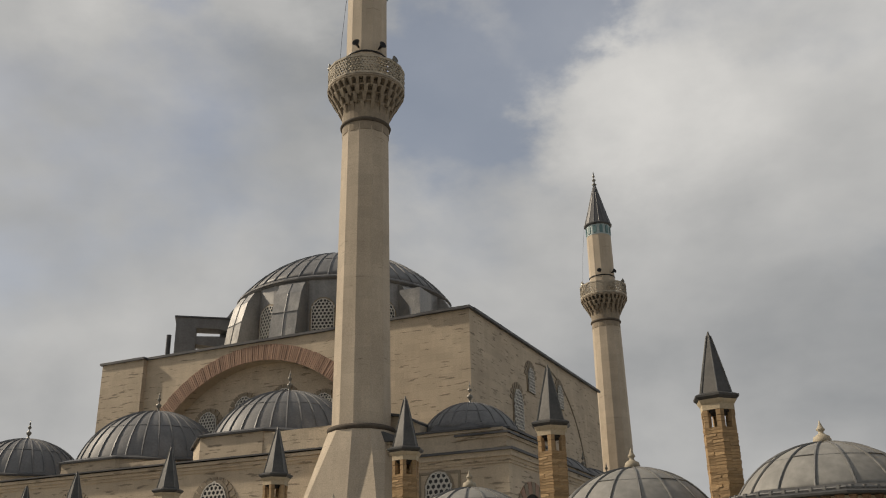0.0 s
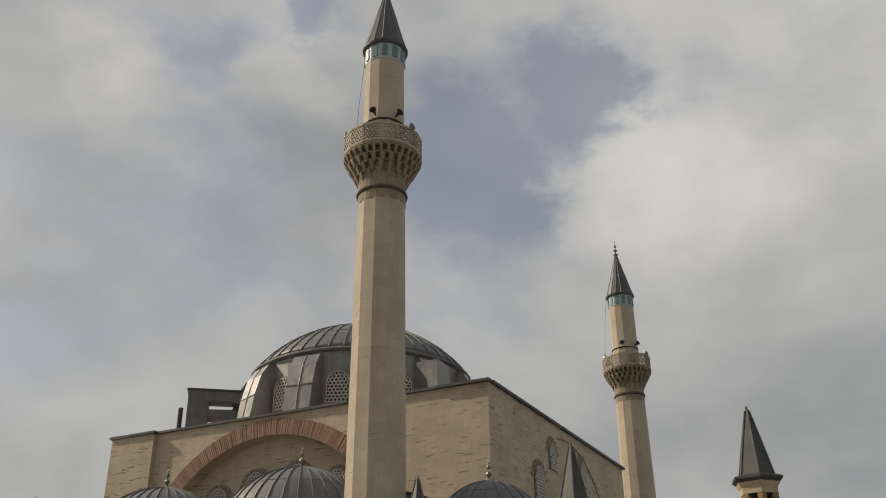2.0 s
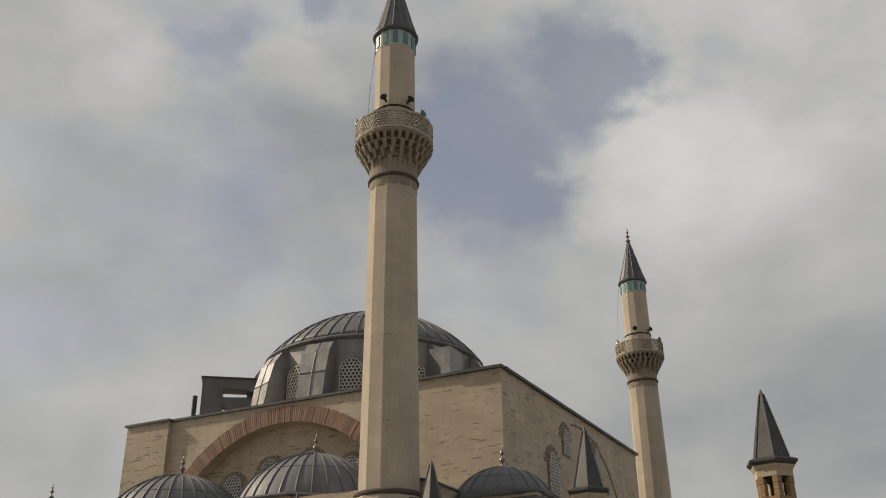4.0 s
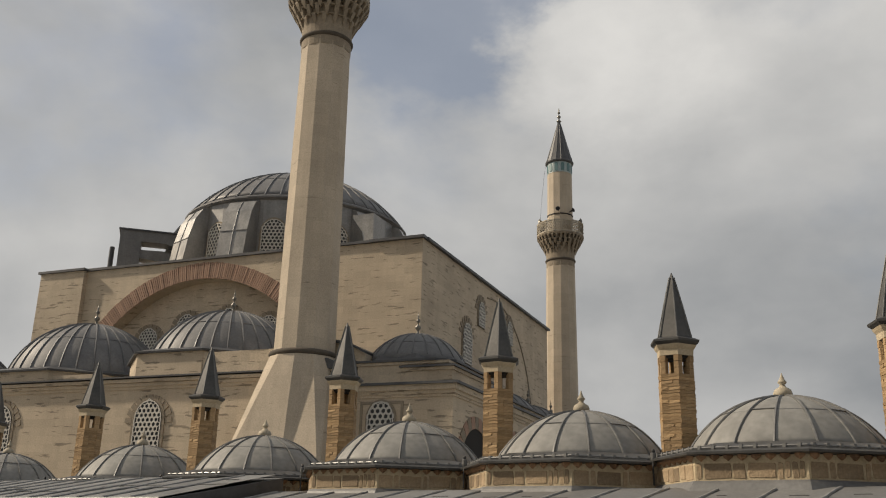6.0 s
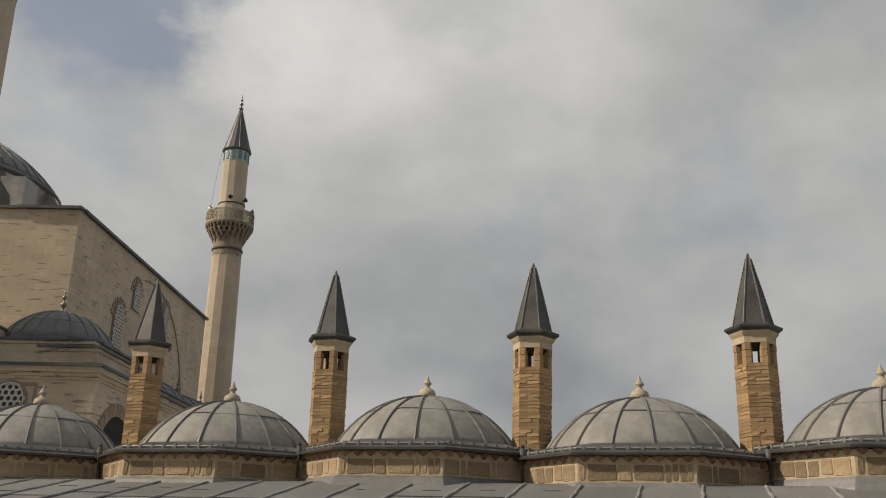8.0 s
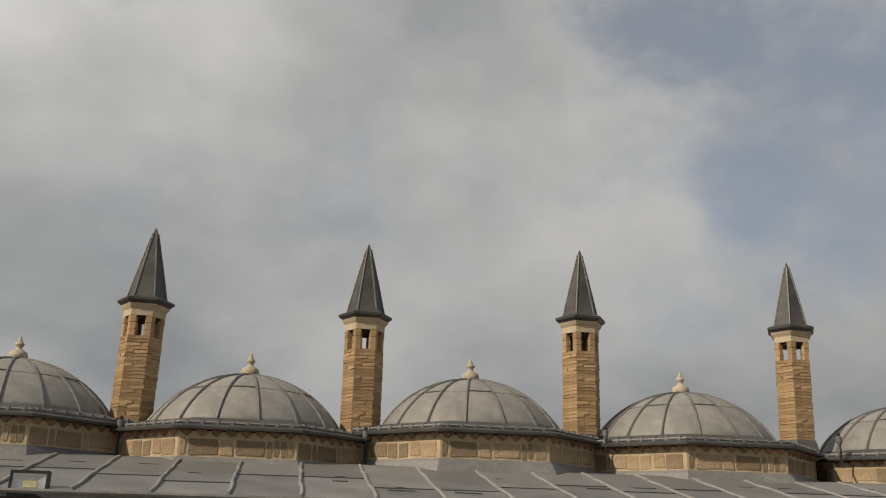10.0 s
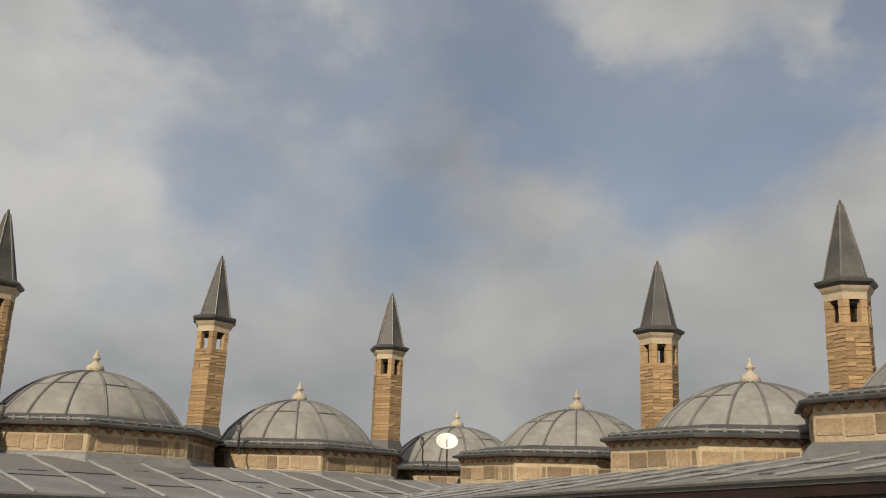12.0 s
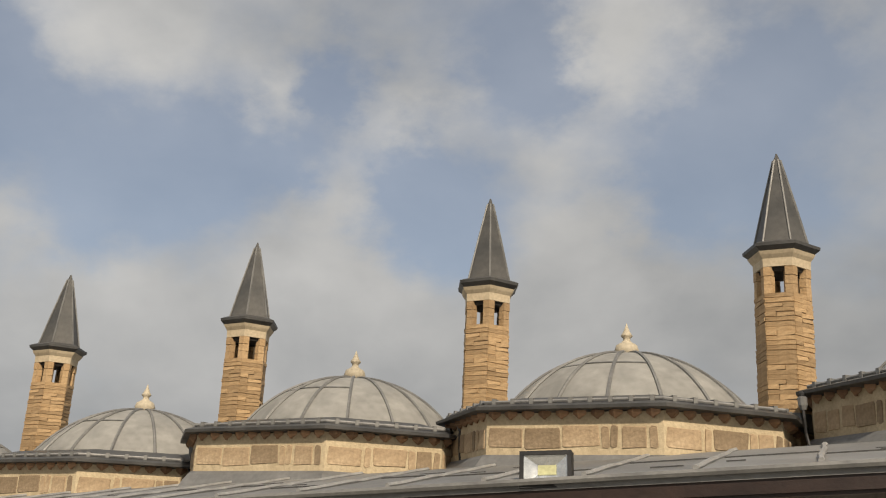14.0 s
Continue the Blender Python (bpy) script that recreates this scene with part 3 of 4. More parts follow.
# the corner bay stands higher: a wall up to the dome's eave and a lower block set before it
part("porch_tier", Geo().box(PX0 + 0.1, 5.55, PY + 0.45, -4.3, 8.29, 9.33), LIMESTONE, mosque)
part("porch_tier", Geo().box(3.55, PX1 - 0.12, PY + 0.12, -4.6, 8.29, 8.84), LIMESTONE, mosque)
part("cornice", Geo().box(3.48, PX1 - 0.04, PY + 0.04, -4.5, 8.84, 8.98), LIMESTONE, mosque)
part("eave", Geo().box(3.4, PX1 + 0.08, PY - 0.08, -4.4, 8.98, 9.07), LEAD_DARK, mosque)
part("cornice", Geo().box(PX0 + 0.02, 5.63, PY + 0.37, -4.22, 9.2, 9.33), LIMESTONE, mosque)
part("eave", Geo().loft([[(PX0 - 0.08, PY + 0.27, z), (5.0, PY + 0.27, z), (5.76, PY + 1.0, z), (5.76, -4.1, z), (PX0 - 0.08, -4.1, z)] for z in (9.332, 9.43)]), LEAD_DARK, mosque)
part("porch_tier", Geo().box(PX0, PX1 - 0.5, -4.0, 33.6, 8.29, 8.75), LIMESTONE, mosque)
part("eave", Geo().box(PX0 - 0.1, PX1 - 0.36, -3.98, 33.8, 8.75, 8.84), LEAD_DARK, mosque)
for y in (-6.9, -0.9, 5.1, 11.1, 16.5, 22.5, 28.5):
    z0, rise = (9.78, 1.32) if y < -3 else (8.95, 1.2)
    part("dome_skirt", Geo().turn([(2.72, z0 - 0.5), (2.7, z0 - 0.42), (2.3, z0)], 8, start=22.5), LEAD_DARK, mosque, at=pose(2.95, y, 0))
    lead_dome(mosque, pose(2.95, y, 0), 2.28, z0, rise, 20, LEAD_DOME, LEAD_RIB, 0.035, sides=40, seams=(0.3,), base=0.3)
    finial(mosque, pose(2.95, y, z0 + rise - 0.08), 1.2, GILT)
lattice_window(mosque, 1.3, 2.2, pose(2.6, PY, 5.3), pitch=0.27, rim=0.1)
g = Geo()
for x0, x1, z0, z1 in ((1.55, 1.67, 4.5, 8.0 - 0.5), (3.55, 3.67, 4.5, 7.5), (1.67, 3.55, 7.38, 7.5)):
    g.box(x0, x1, PY - 0.04, PY + 0.02, z0, z1)
part("window_surround", g, CARVED, mosque)
# porch arches with striped voussoirs; a near-black slab stands for the shade inside
for y in (-6.9, -0.9, 5.1, 11.1, 17.1, 23.1, 29.1):
    o = part("porch_arch", Geo().loft([[(q, p[0], p[1]) for p in arch_outline(3.9, 7.0, LOW)] for q in (PX1 - 0.3, PX1 + 0.02)], m=pose(0, y, 0)), SOOT_AND_SHADE, mosque)
    pair = [Geo().box(-0.05, 0.03, -0.21, 0.21, 1.95, 2.5).mesh("voussoir", mat) for mat in (ARCH_BRICK, CARVED)]
    for k in range(15):
        part("voussoir", pair[k % 2], CARVED, o, at=pose(PX1 + 0.03, y, 4.6) @ pose(0, 0, 0, 180 * (k + 0.5) / 15 - 90, 0, 0))
part("link_wall", Geo().box(-0.9, PX0, -9.0, -0.01, LOW, 9.1), LIMESTONE, mosque)
part("link_roof", Geo().box(-1.2, PX0 - 0.006, -9.3, -0.012, 9.1, 9.5), LEAD_DARK, mosque)
curve = [(-1.5, 10.25), (-0.9, 10.42), (-0.3, 10.45), (0.3, 10.33), (0.9, 10.1), (1.35, 9.85)]
part("link_gable", Geo().loft([[(x, y, z) for x, z in [(-1.5, 9.0)] + curve + [(1.35, 9.0)]] for y in (-9.2, -0.05)]), LIMESTONE, mosque)
part("gable_edge", Geo().loft([[(x, y, z) for x, z in [(q[0], q[1] + 0.005) for q in curve] + [(q[0], q[1] + 0.12) for q in reversed(curve)]] for y in (-9.4, -0.06)]), LEAD_DARK, mosque, "dark lead edge of a small curved gable")
g = Geo().box(-0.75, 0.4, AY - 0.45, -9.1, LOW, 8.3)
g.box(-0.85, 0.5, AY - 0.55, -9.1, 8.3, 8.45).box(-0.95, 0.6, AY - 0.65, -9.1, 8.45, 8.6).box(-0.75, 0.4, AY - 0.45, -9.1, 8.6, 8.95)
part("corner_pier", g, LIMESTONE, mosque)
hood = [(-1.15, 8.95), (-1.2, 9.05), (-0.95, 9.3), (-0.45, 9.46), (0.15, 9.44), (0.55, 9.25), (0.75, 9.02), (0.72, 8.95)]
part("pier_hood", Geo().loft([[(x, y, z) for x, z in hood] for y in (AY - 0.62, -9.0)]), LEAD_DARK, mosque, "small dark lead hood over the pier")
part("downpipe", Geo().box(0.55, 0.8, AY - 0.12, AY + 0.9, LOW, 8.1), LIMESTONE, mosque)


# ---------------------------------------------------------------- minarets
def minaret(at):
    m = thing("minaret", "tall pale stone minaret with a carved balcony and lead spire", "minaret", "pair of minarets", at=at)
    N = 12
    g = Geo()
    g.box(-2.75, 2.75, -2.75, 2.75, 0, 3.9)
    part("base", g, SHAFT, m)
    g = Geo()
    sq = []
    for k in range(N):
        a = 2 * math.pi * (k + 0.5) / N
        c, s = math.cos(a), math.sin(a)
        q = 2.75 / max(abs(c), abs(s))
        sq.append((q * c, q * s, 3.9))
    g.loft([sq, [polar(1.62, 360 / N * (k + 0.5), 10.3) for k in range(N)]])
    part("transition", g, SHAFT, m)
    part("base_ring", Geo().turn([(1.58, 10.3), (1.64, 10.36), (1.66, 10.44), (1.62, 10.52), (1.48, 10.58)], 32), COLLAR, m, smooth=True)
    part("shaft", Geo().turn([(1.46, 10.5), (1.27, 26.65)], N, start=360 / N / 2), SHAFT, m)
    part("collar", Geo().turn([(1.27, 26.68), (1.36, 26.74), (1.38, 26.81), (1.35, 26.88), (1.27, 26.93)], 32), COLLAR, m, "dark ring under the balcony", smooth=True)
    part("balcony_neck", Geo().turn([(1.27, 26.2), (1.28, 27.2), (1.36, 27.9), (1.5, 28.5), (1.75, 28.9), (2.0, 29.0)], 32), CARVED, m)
    # stalactite tiers: hanging brackets in rings that widen upwards
    for tier, (r, z, n, w, h) in enumerate(((1.42, 27.3, 16, 0.20, 0.55), (1.62, 27.72, 20, 0.22, 0.55), (1.84, 28.1, 24, 0.24, 0.5), (2.04, 28.5, 32, 0.17, 0.46))):
        g = Geo()
        for k in range(n):
            a = 360 / n * (k + 0.5 * (tier % 2))
            g.loft([[(x, y * s2, zz) for x, y in ((-0.3, -w / 2), (0.06 * s, -w / 2), (0.06 * s, w / 2), (-0.3, w / 2))] for s, s2, zz in ((-2.5, 0.35, 0), (-0.5, 0.95, h * 0.4), (1, 1, h * 0.75), (1, 1, h))], m=pose(*polar(r, a, z), 0, 0, a))
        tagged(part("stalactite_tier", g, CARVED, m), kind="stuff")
        part("tier_shelf", Geo().turn([(r - 0.25, z + h - 0.05), (r + 0.06, z + h - 0.05), (r + 0.08, z + h), (r - 0.25, z + h + 0.02)], 32), CARVED, m)
    part("balcony_floor", Geo().turn([(2.05, 28.94), (2.13, 29.0), (2.13, 29.1), (2.05, 29.14)], 32), CARVED, m)
    # pierced parapet: rails and openwork of irregular loops
    NP = 16
    ro = random.Random(3)
    panels = []
    for v in range(3):
        L = 2 * 2.08 * math.sin(math.pi / NP)
        g = Geo()
        g.box(-L / 2 - 0.01, L / 2 + 0.01, -0.05, 0.05, 29.14, 29.24)
        g.box(-L / 2 - 0.01, L / 2 + 0.01, -0.06, 0.06, 30.14, 30.26)
        p = 0.205
        for r in range(6):
            for c in range(-3, 4):
                x, z = (c + 0.5 * (r % 2)) * p * 0.9, 29.29 + r * p * 0.78
                if abs(x) > L / 2 + 0.02:
                    continue
                q, ph = ro.uniform(0.3, 0.42), ro.uniform(0, 1)
                o = [(x + p * 0.6 * math.sin(math.pi / 3 * j), z + p * 0.6 * math.cos(math.pi / 3 * j)) for j in range(6)]
                i = [(x + p * q * math.sin(math.pi / 3 * j) * ro.uniform(0.7, 1.1), z + p * q * math.cos(math.pi / 3 * j) * ro.uniform(0.7, 1.1)) for j in range(6)]
                for y, flip in ((-0.04, False), (0.04, True)):
                    f = [(j, (j + 1) % 6, 6 + (j + 1) % 6, 6 + j) for j in range(6)]
                    g.add([(w[0], y, w[1]) for w in o + i], [tuple(reversed(w)) for w in f] if flip else f)
                g.add([(w[0], -0.04, w[1]) for w in i] + [(w[0], 0.04, w[1]) for w in i], [(j, (j + 1) % 6, 6 + (j + 1) % 6, 6 + j) for j in range(6)])
        panels.append(g.mesh("parapet_panel", PARAPET))
    for k in range(NP):
        a0 = 360 / NP * k
        p0, p1 = Vector(polar(2.08, a0)), Vector(polar(2.08, a0 + 360 / NP))
        part("parapet_panel", panels[k % 3], PARAPET, m, "pierced stone parapet panel", at=Matrix.Translation((p0 + p1) / 2) @ pose(0, 0, 0, 0, 0, a0 + 180 / NP + 90))
    part("upper_shaft", Geo().turn([(1.17, 28.9), (1.13, 35.3)], N, start=360 / N / 2), SHAFT, m)
    part("cable_ring", Geo().turn([(1.17, 31.05), (1.2, 31.08), (1.2, 31.13), (1.17, 31.16)], 24), IRON, m)
    part("tile_band", Geo().turn([(1.15, 35.2), (1.15, 36.25)], N, start=360 / N / 2), TILE_PALE, m, "pale band below the spire")
    for k in range(N):
        a = 360 / N * (k + 1)
        g = Geo().loft([[(q[0], y, q[1]) for q in arch_outline(0.3, 0.78, 0)] for y in (0.02, -0.03)])
        if k == 0:
            tile = part("tile_niche", g, TILE, m, "turquoise glazed tile niche", at=pose(*polar(1.14, a, 35.33), 0, 0, a + 90))
        else:
            part("tile_niche", tile.data, TILE, m, "turquoise glazed tile niche", at=pose(*polar(1.14, a, 35.33), 0, 0, a + 90))
    part("spire_eave", Geo().turn([(1.15, 36.2), (1.3, 36.28), (1.32, 36.38), (1.22, 36.46)], 32), LEAD_DARK, m)
    part("spire", Geo().turn([(1.27, 36.4), (1.03, 37.2), (0.5, 39.2), (0.06, 40.8)], 16, caps=True), LEAD_DARK, m, "dark lead cone")
    for k in range(16):
        rib = part("spire_rib", Geo().tube([(1.27, 0, 36.42), (1.03, 0, 37.2), (0.5, 0, 39.2), (0.08, 0, 40.75)], 0.02, 4) if k == 0 else rib.data, LEAD_RIB, m, at=pose(0, 0, 0, 0, 0, 22.5 * k))
    finial(m, pose(0, 0, 40.65), 1.5, GILT)
    # horn loudspeakers on the shaft and the parapet
    for k, (r, a, z) in enumerate(((1.2, 278, 31.35), (1.2, 335, 31.35), (1.75, 222, 30.35), (1.75, 348, 30.35))):
        h = part("horn_speaker", Geo().turn([(0.06, 0), (0.08, 0.15), (0.13, 0.28), (0.22, 0.38), (0.2, 0.39), (0.08, 0.25)], 14), IRON if k < 2 else GILT, m, "horn loudspeaker", smooth=True, at=pose(*polar(r, a, z), 80, 0, a + 90))
        part("bracket", Geo().tube([(0, 0, 0.02), (0, 0.0, -0.22)], 0.035, 5), IRON, h)
    part("cable", Geo().tube([polar(2.15, 170, 28.6), polar(2.05, 172, 30.2), polar(1.75, 175, 33.5), polar(1.34, 178, 36.7)], 0.012, 4), IRON, m)
    return m


first_minaret = minaret(pose(-4.33, 43.46, 0, 0, 0, -25.3))
copy_thing(first_minaret, pose(14.5, 80.65, 0, 0, 0, -25.3))

# ---------------------------------------------------------------- the rows of domed cells
# wing A runs from the mosque to the corner, wing B from the corner back past the camera
ANG_A, ANG_B, PITCH = -38.5, -140.0, 4.2
A0, B0 = Vector((-4.72, 25.62, 0)), Vector((18.06, -1.65, 0))
DIR_A, DIR_B = Vector(polar(1, ANG_A)), Vector(polar(1, ANG_B))


def on_line(origin, direction, az):
    """Where the line meets the upright plane through the origin at an azimuth, degrees right of +y."""
    s, c = math.sin(radians(az)), math.cos(radians(az))
    k = -(origin.x * c - origin.y * s) / (direction.x * c - direction.y * s)
    return origin + direction * k


def wing_pose(p, ang, z):
    """x along the wing to the right as seen from the yard, y away from the yard."""
    return pose(p.x, p.y, z, 0, 0, ang)


def chamfered(ap, z, stretch):
    """The eight corners of a drum, the sides along the wing longer than the diagonal ones by stretch."""
    h = ap * 0.4142 * stretch
    return [(ap, h, z), (h, ap, z), (-h, ap, z), (-ap, h, z), (-ap, -h, z), (-h, -ap, z), (h, -ap, z), (ap, -h, z)]


def cell(at, wide, rise, stretch=1.0, lift=0.0):
    """One vaulted cell: octagonal stone drum, lead eave, ribbed dome and stone finial."""
    c = thing("domed_cell", "low octagonal stone cell with a grey lead dome", "cell", "row of domed cells", at=at)
    octagon = lambda ap, z: chamfered(ap, z, stretch)
    wall = part("drum_wall", Geo().loft([octagon(2.15, 1.6), octagon(2.15, 3.13 + lift)]), MORTAR, c, "pale mortar core of the drum")
    part("flashing", Geo().loft([octagon(2.42, 2.3), octagon(2.3, 2.58), octagon(2.22, 2.7), octagon(2.175, 2.745)]), LEAD_SHEET, c, "grey lead flashing")
    eave = part("eave", Geo().loft([octagon(2.19, 3.142 + lift), octagon(2.31, 3.152 + lift), octagon(2.315, 3.19 + lift), octagon(2.26, 3.215 + lift), octagon(1.66, 3.39 + lift)]), EAVE, c, "dark lead eave")
    r = random.Random(11)
    stones, dentil = [], None
    tight = wide > 1.65  # the long wing has closer joints
    for w in (0.44, 0.36, 0.29, 0.2, 0.08):
        for v in range(3):
            g = Geo()
            h = r.uniform(0.215, 0.245) if tight else r.uniform(0.2, 0.26)
            q = min(0.016 if tight else 0.026, w * 0.25)
            flat = [(-w / 2, h / 2 - q), (-w / 2, q - h / 2), (q - w / 2, -h / 2), (w / 2 - q, -h / 2), (w / 2, q - h / 2), (w / 2, h / 2 - q), (w / 2 - q, h / 2), (q - w / 2, h / 2)]
            flat = [(x + r.uniform(-0.012, 0.012), z + r.uniform(-0.01, 0.01)) for x, z in flat]
            g.loft([[(x * k, y + r.uniform(-0.004, 0.004), z * k) for x, z in flat] for y, k in ((0.02, 1.0), (-0.004, 1.0), (-0.011, 0.95))])
            stones.append((w, g.mesh("stone", STONE)))
    for k in (4, 5, 6, 7, 0):  # the sides turned to the yard
        a = 45 * k + 0
        h = 2.15 * 0.4142 * stretch
        side, out = (2 * h, 2.15) if k % 2 == 0 else ((2.15 - h) * math.sqrt(2), (2.15 + h) / math.sqrt(2))
        face = pose(0, 0, 0, 0, 0, a + 90) @ Matrix.Translation((0, -out, 0))
        x = -side / 2 + 0.03
        while x < side / 2 - 0.08:
            w, me = r.choice(stones)
            if x + w > side / 2 - 0.02:
                w, me = stones[-1]
            if r.random() < 0.16:
                w, me = stones[r.choice((-2, -3, -1))]
            part("stone", me, STONE, wall, at=face @ pose(x + w / 2, 0, 2.895 + lift * 0.5 + r.uniform(-0.015, 0.015), 0, r.uniform(-1.2, 1.2), 0))
            x += w + (r.uniform(0.018, 0.05) if tight else r.uniform(0.03, 0.065))
        n = round(side / 0.21)
        for j in range(n):
            if dentil is None:
                dentil = Geo().loft([[(-0.012, -0.03, 3.05), (0.012, -0.03, 3.05), (0.012, 0.0, 3.05), (-0.012, 0.0, 3.05)], [(0, -0.09, 3.105), (0.08, -0.01, 3.105), (0, 0.06, 3.105), (-0.08, -0.01, 3.105)], [(0, -0.092, 3.142), (0.08, -0.01, 3.142), (0, 0.06, 3.142), (-0.08, -0.01, 3.142)]]).mesh("dentil", DENTIL)
            part("dentil", dentil, DENTIL, wall, at=face @ pose(-side / 2 + side / n * (j + 0.5), 0, lift))
    d = lead_dome(c, pose(0, 0, 0, 0, 0, 9), wide, 3.33 + lift, rise, 16, LEAD_CELL, LEAD_SEAM, 0.024, sides=48, seams=(0.42,))
    bulb = [(0.11, 0), (0.155, 0.04), (0.17, 0.09), (0.145, 0.16), (0.075, 0.20), (0.05, 0.225), (0.05, 0.255), (0.078, 0.28), (0.082, 0.295), (0.066, 0.315), (0.045, 0.35), (0.02, 0.41), (0.005, 0.46)]
    part("finial", Geo().turn([(r0, 3.295 + lift + rise + z * (4.77 - 3.295 - lift - rise) / 0.46) for r0, z in bulb], 16), FINIAL, c, "pale turned stone finial", smooth=True)
    return c


def rope_light(at, stretch=1.0, lift=0.0):
    """Two parallel tubes on clips round the yard side of an eave."""
    rl = thing("rope_light", "grey light tube clipped round the lead eave", "light tube", "light tubes on the eaves", at=at)
    ring = chamfered(2.18, 3.262 + lift, stretch)
    corner = [Vector(ring[k % 8]) for k in (3, 4, 5, 6, 7, 8)]
    lo = [corner[0].lerp(corner[1], 0.75), *corner[1:-1], corner[-2].lerp(corner[-1], 0.25)]
    part("tube", Geo().tube(lo, 0.02, 6), PIPE, rl)
    part("tube", Geo().tube([p * 0.972 + Vector((0, 0, 0.075)) for p in lo], 0.017, 6), PIPE, rl)
    clip = None
    for p, q in zip(lo, lo[1:]):
        n = max(1, round((q - p).length / 0.24))
        for j in range(n):
            m = p.lerp(q, (j + 0.5) / n)
            a = math.degrees(math.atan2((q - p).y, (q - p).x))
            if clip is None:
                clip = part("clip", Geo().box(-0.025, 0.025, -0.024, 0.065, -0.03, 0.036), LEAD_SEAM, rl, at=pose(*m, 0, 0, a))
            else:
                part("clip", clip.data, LEAD_SEAM, rl, at=pose(*m, 0, 0, a))
    return rl


CH = {"R": 0.36}


def chimney(at):
    """A six-sided chimney of thin stone courses with a pierced lantern and a lead spire."""
    c = thing("chimney", "six-sided honey stone chimney with a pointed lead cap", "chimney", "chimneys between the domes", at=at)
    R = CH["R"]
    ap = R * math.cos(math.pi / 6)
    hexa = lambda r, z: [polar(r, 60 * k, z) for k in range(6)]  # a flat side looks to the yard (-y)
    z0, z1 = 3.215, 4.78
    core = part("shaft", Geo().loft([hexa(R - 0.012, 2.6), hexa(R - 0.018, z1)]), JOINT, c, "thin stone courses with sandy joints")
    part("flashing", Geo().loft([hexa(R + 0.1, 3.0), hexa(R + 0.05, 3.16), hexa(R + 0.015, 3.24)]), LEAD_SPIRE, c)
    r = random.Random(5)
    bricks = []
    for w in (R, R * 0.62, R * 0.38):
        for v in range(2):
            h = 0.0565
            y = lambda: -0.014 + r.uniform(-0.012, 0.005)
            j = lambda: r.uniform(-0.009, 0.009)
            g = Geo().loft([[(-w / 2, 0.02, -h / 2), (w / 2, 0.02, -h / 2), (w / 2, 0.02, h / 2), (-w / 2, 0.02, h / 2)], [(-w / 2 + 0.004, y(), -h / 2 + j()), (w / 2 - 0.004, y(), -h / 2 + j()), (w / 2 - 0.004, y(), h / 2 + j()), (-w / 2 + 0.004, y(), h / 2 + j())]])
            bricks.append((w, g.mesh("brick", BRICK)))
    courses = 25
    for i in range(courses):
        z = z0 + (z1 - z0) * (i + 0.5) / courses
        for k in range(6):
            face = pose(0, 0, 0, 0, 0, 60 * k) @ Matrix.Translation((0, -ap + 0.012, 0))
            if r.random() < 0.72:
                part("brick", r.choice(bricks[:2])[1], BRICK, core, at=face @ pose(0, 0, z, 0, r.uniform(-1, 1), 0))
            else:
                s = r.choice((-1, 1))
                part("brick", r.choice(bricks[2:4])[1], BRICK, core, at=face @ pose(s * R * 0.19, 0, z, 0, r.uniform(-1, 1), 0))
                part("brick", r.choice(bricks[4:])[1], BRICK, core, at=face @ pose(-s * R * 0.31, 0, z, 0, r.uniform(-1, 1), 0))
    pil = Geo()
    for zz in (0, 1, 2):
        e = r.uniform(-0.006, 0.006)
        a, b = (R + e), 0.095
        pil.loft([[(a, 0, z), (a - b * 0.5, b * 0.866, z), (a - 0.1 - b * 0.35, b * 0.7, z), (a - 0.12, 0, z), (a - 0.1 - b * 0.35, -b * 0.7, z), (a - b * 0.5, -b * 0.866, z)] for z in (4.775 + 0.122 * zz, 4.775 + 0.122 * (zz + 1) - 0.006)])
    me = pil.mesh("pillar", BRICK)
    for k in range(6):
        part("pillar", me, BRICK, c, at=pose(0, 0, 0, 0, 0, 60 * k))
    part("lantern_sill", Geo().loft([hexa(R - 0.03, 4.74), hexa(R - 0.03, 4.782)]), JOINT, c)
    # dark plates put the lantern's inner shade, with soot, on floor and cap underside
    part("flue", Geo().loft([hexa(R - 0.11, 4.75), hexa(R - 0.12, 4.79)]), SOOT_AND_SHADE, c, "dark plate for the shade and soot of the flue")
    part("flue_hood", Geo().loft([hexa(R - 0.05, 5.09), hexa(R - 0.03, 5.139)]), SOOT_AND_SHADE, c, "dark plate under the cap, shade and soot in its colour")
    part("stone_band", Geo().loft([hexa(R + 0.004, 5.14), hexa(R + 0.01, 5.25), hexa(R + 0.05, 5.30), hexa(R + 0.075, 5.345)]), CREAM, c, "cream stone band under the cap")
    part("cap_eave", Geo().loft([hexa(R + 0.06, 5.345), hexa(R + 0.135, 5.40), hexa(R + 0.14, 5.44), hexa(R + 0.06, 5.475), hexa(R - 0.02, 5.50)]), EAVE, c, "dark lead rim")
    part("cap", Geo().loft([hexa(R - 0.015, 5.49), hexa(0.2, 6.12), hexa(0.045, 6.74), hexa(0.012, 6.84)]), LEAD_SPIRE, c, "grey lead spire")
    rib = Geo().tube([(R - 0.01, 0, 5.49), (0.203, 0, 6.12), (0.05, 0, 6.74)], 0.015, 5).mesh("cap_rib", LEAD_SEAM)
    for k in range(6):
        part("cap_rib", rib, LEAD_SPIRE, c, at=pose(0, 0, 0, 0, 0, 60 * k))
    return c


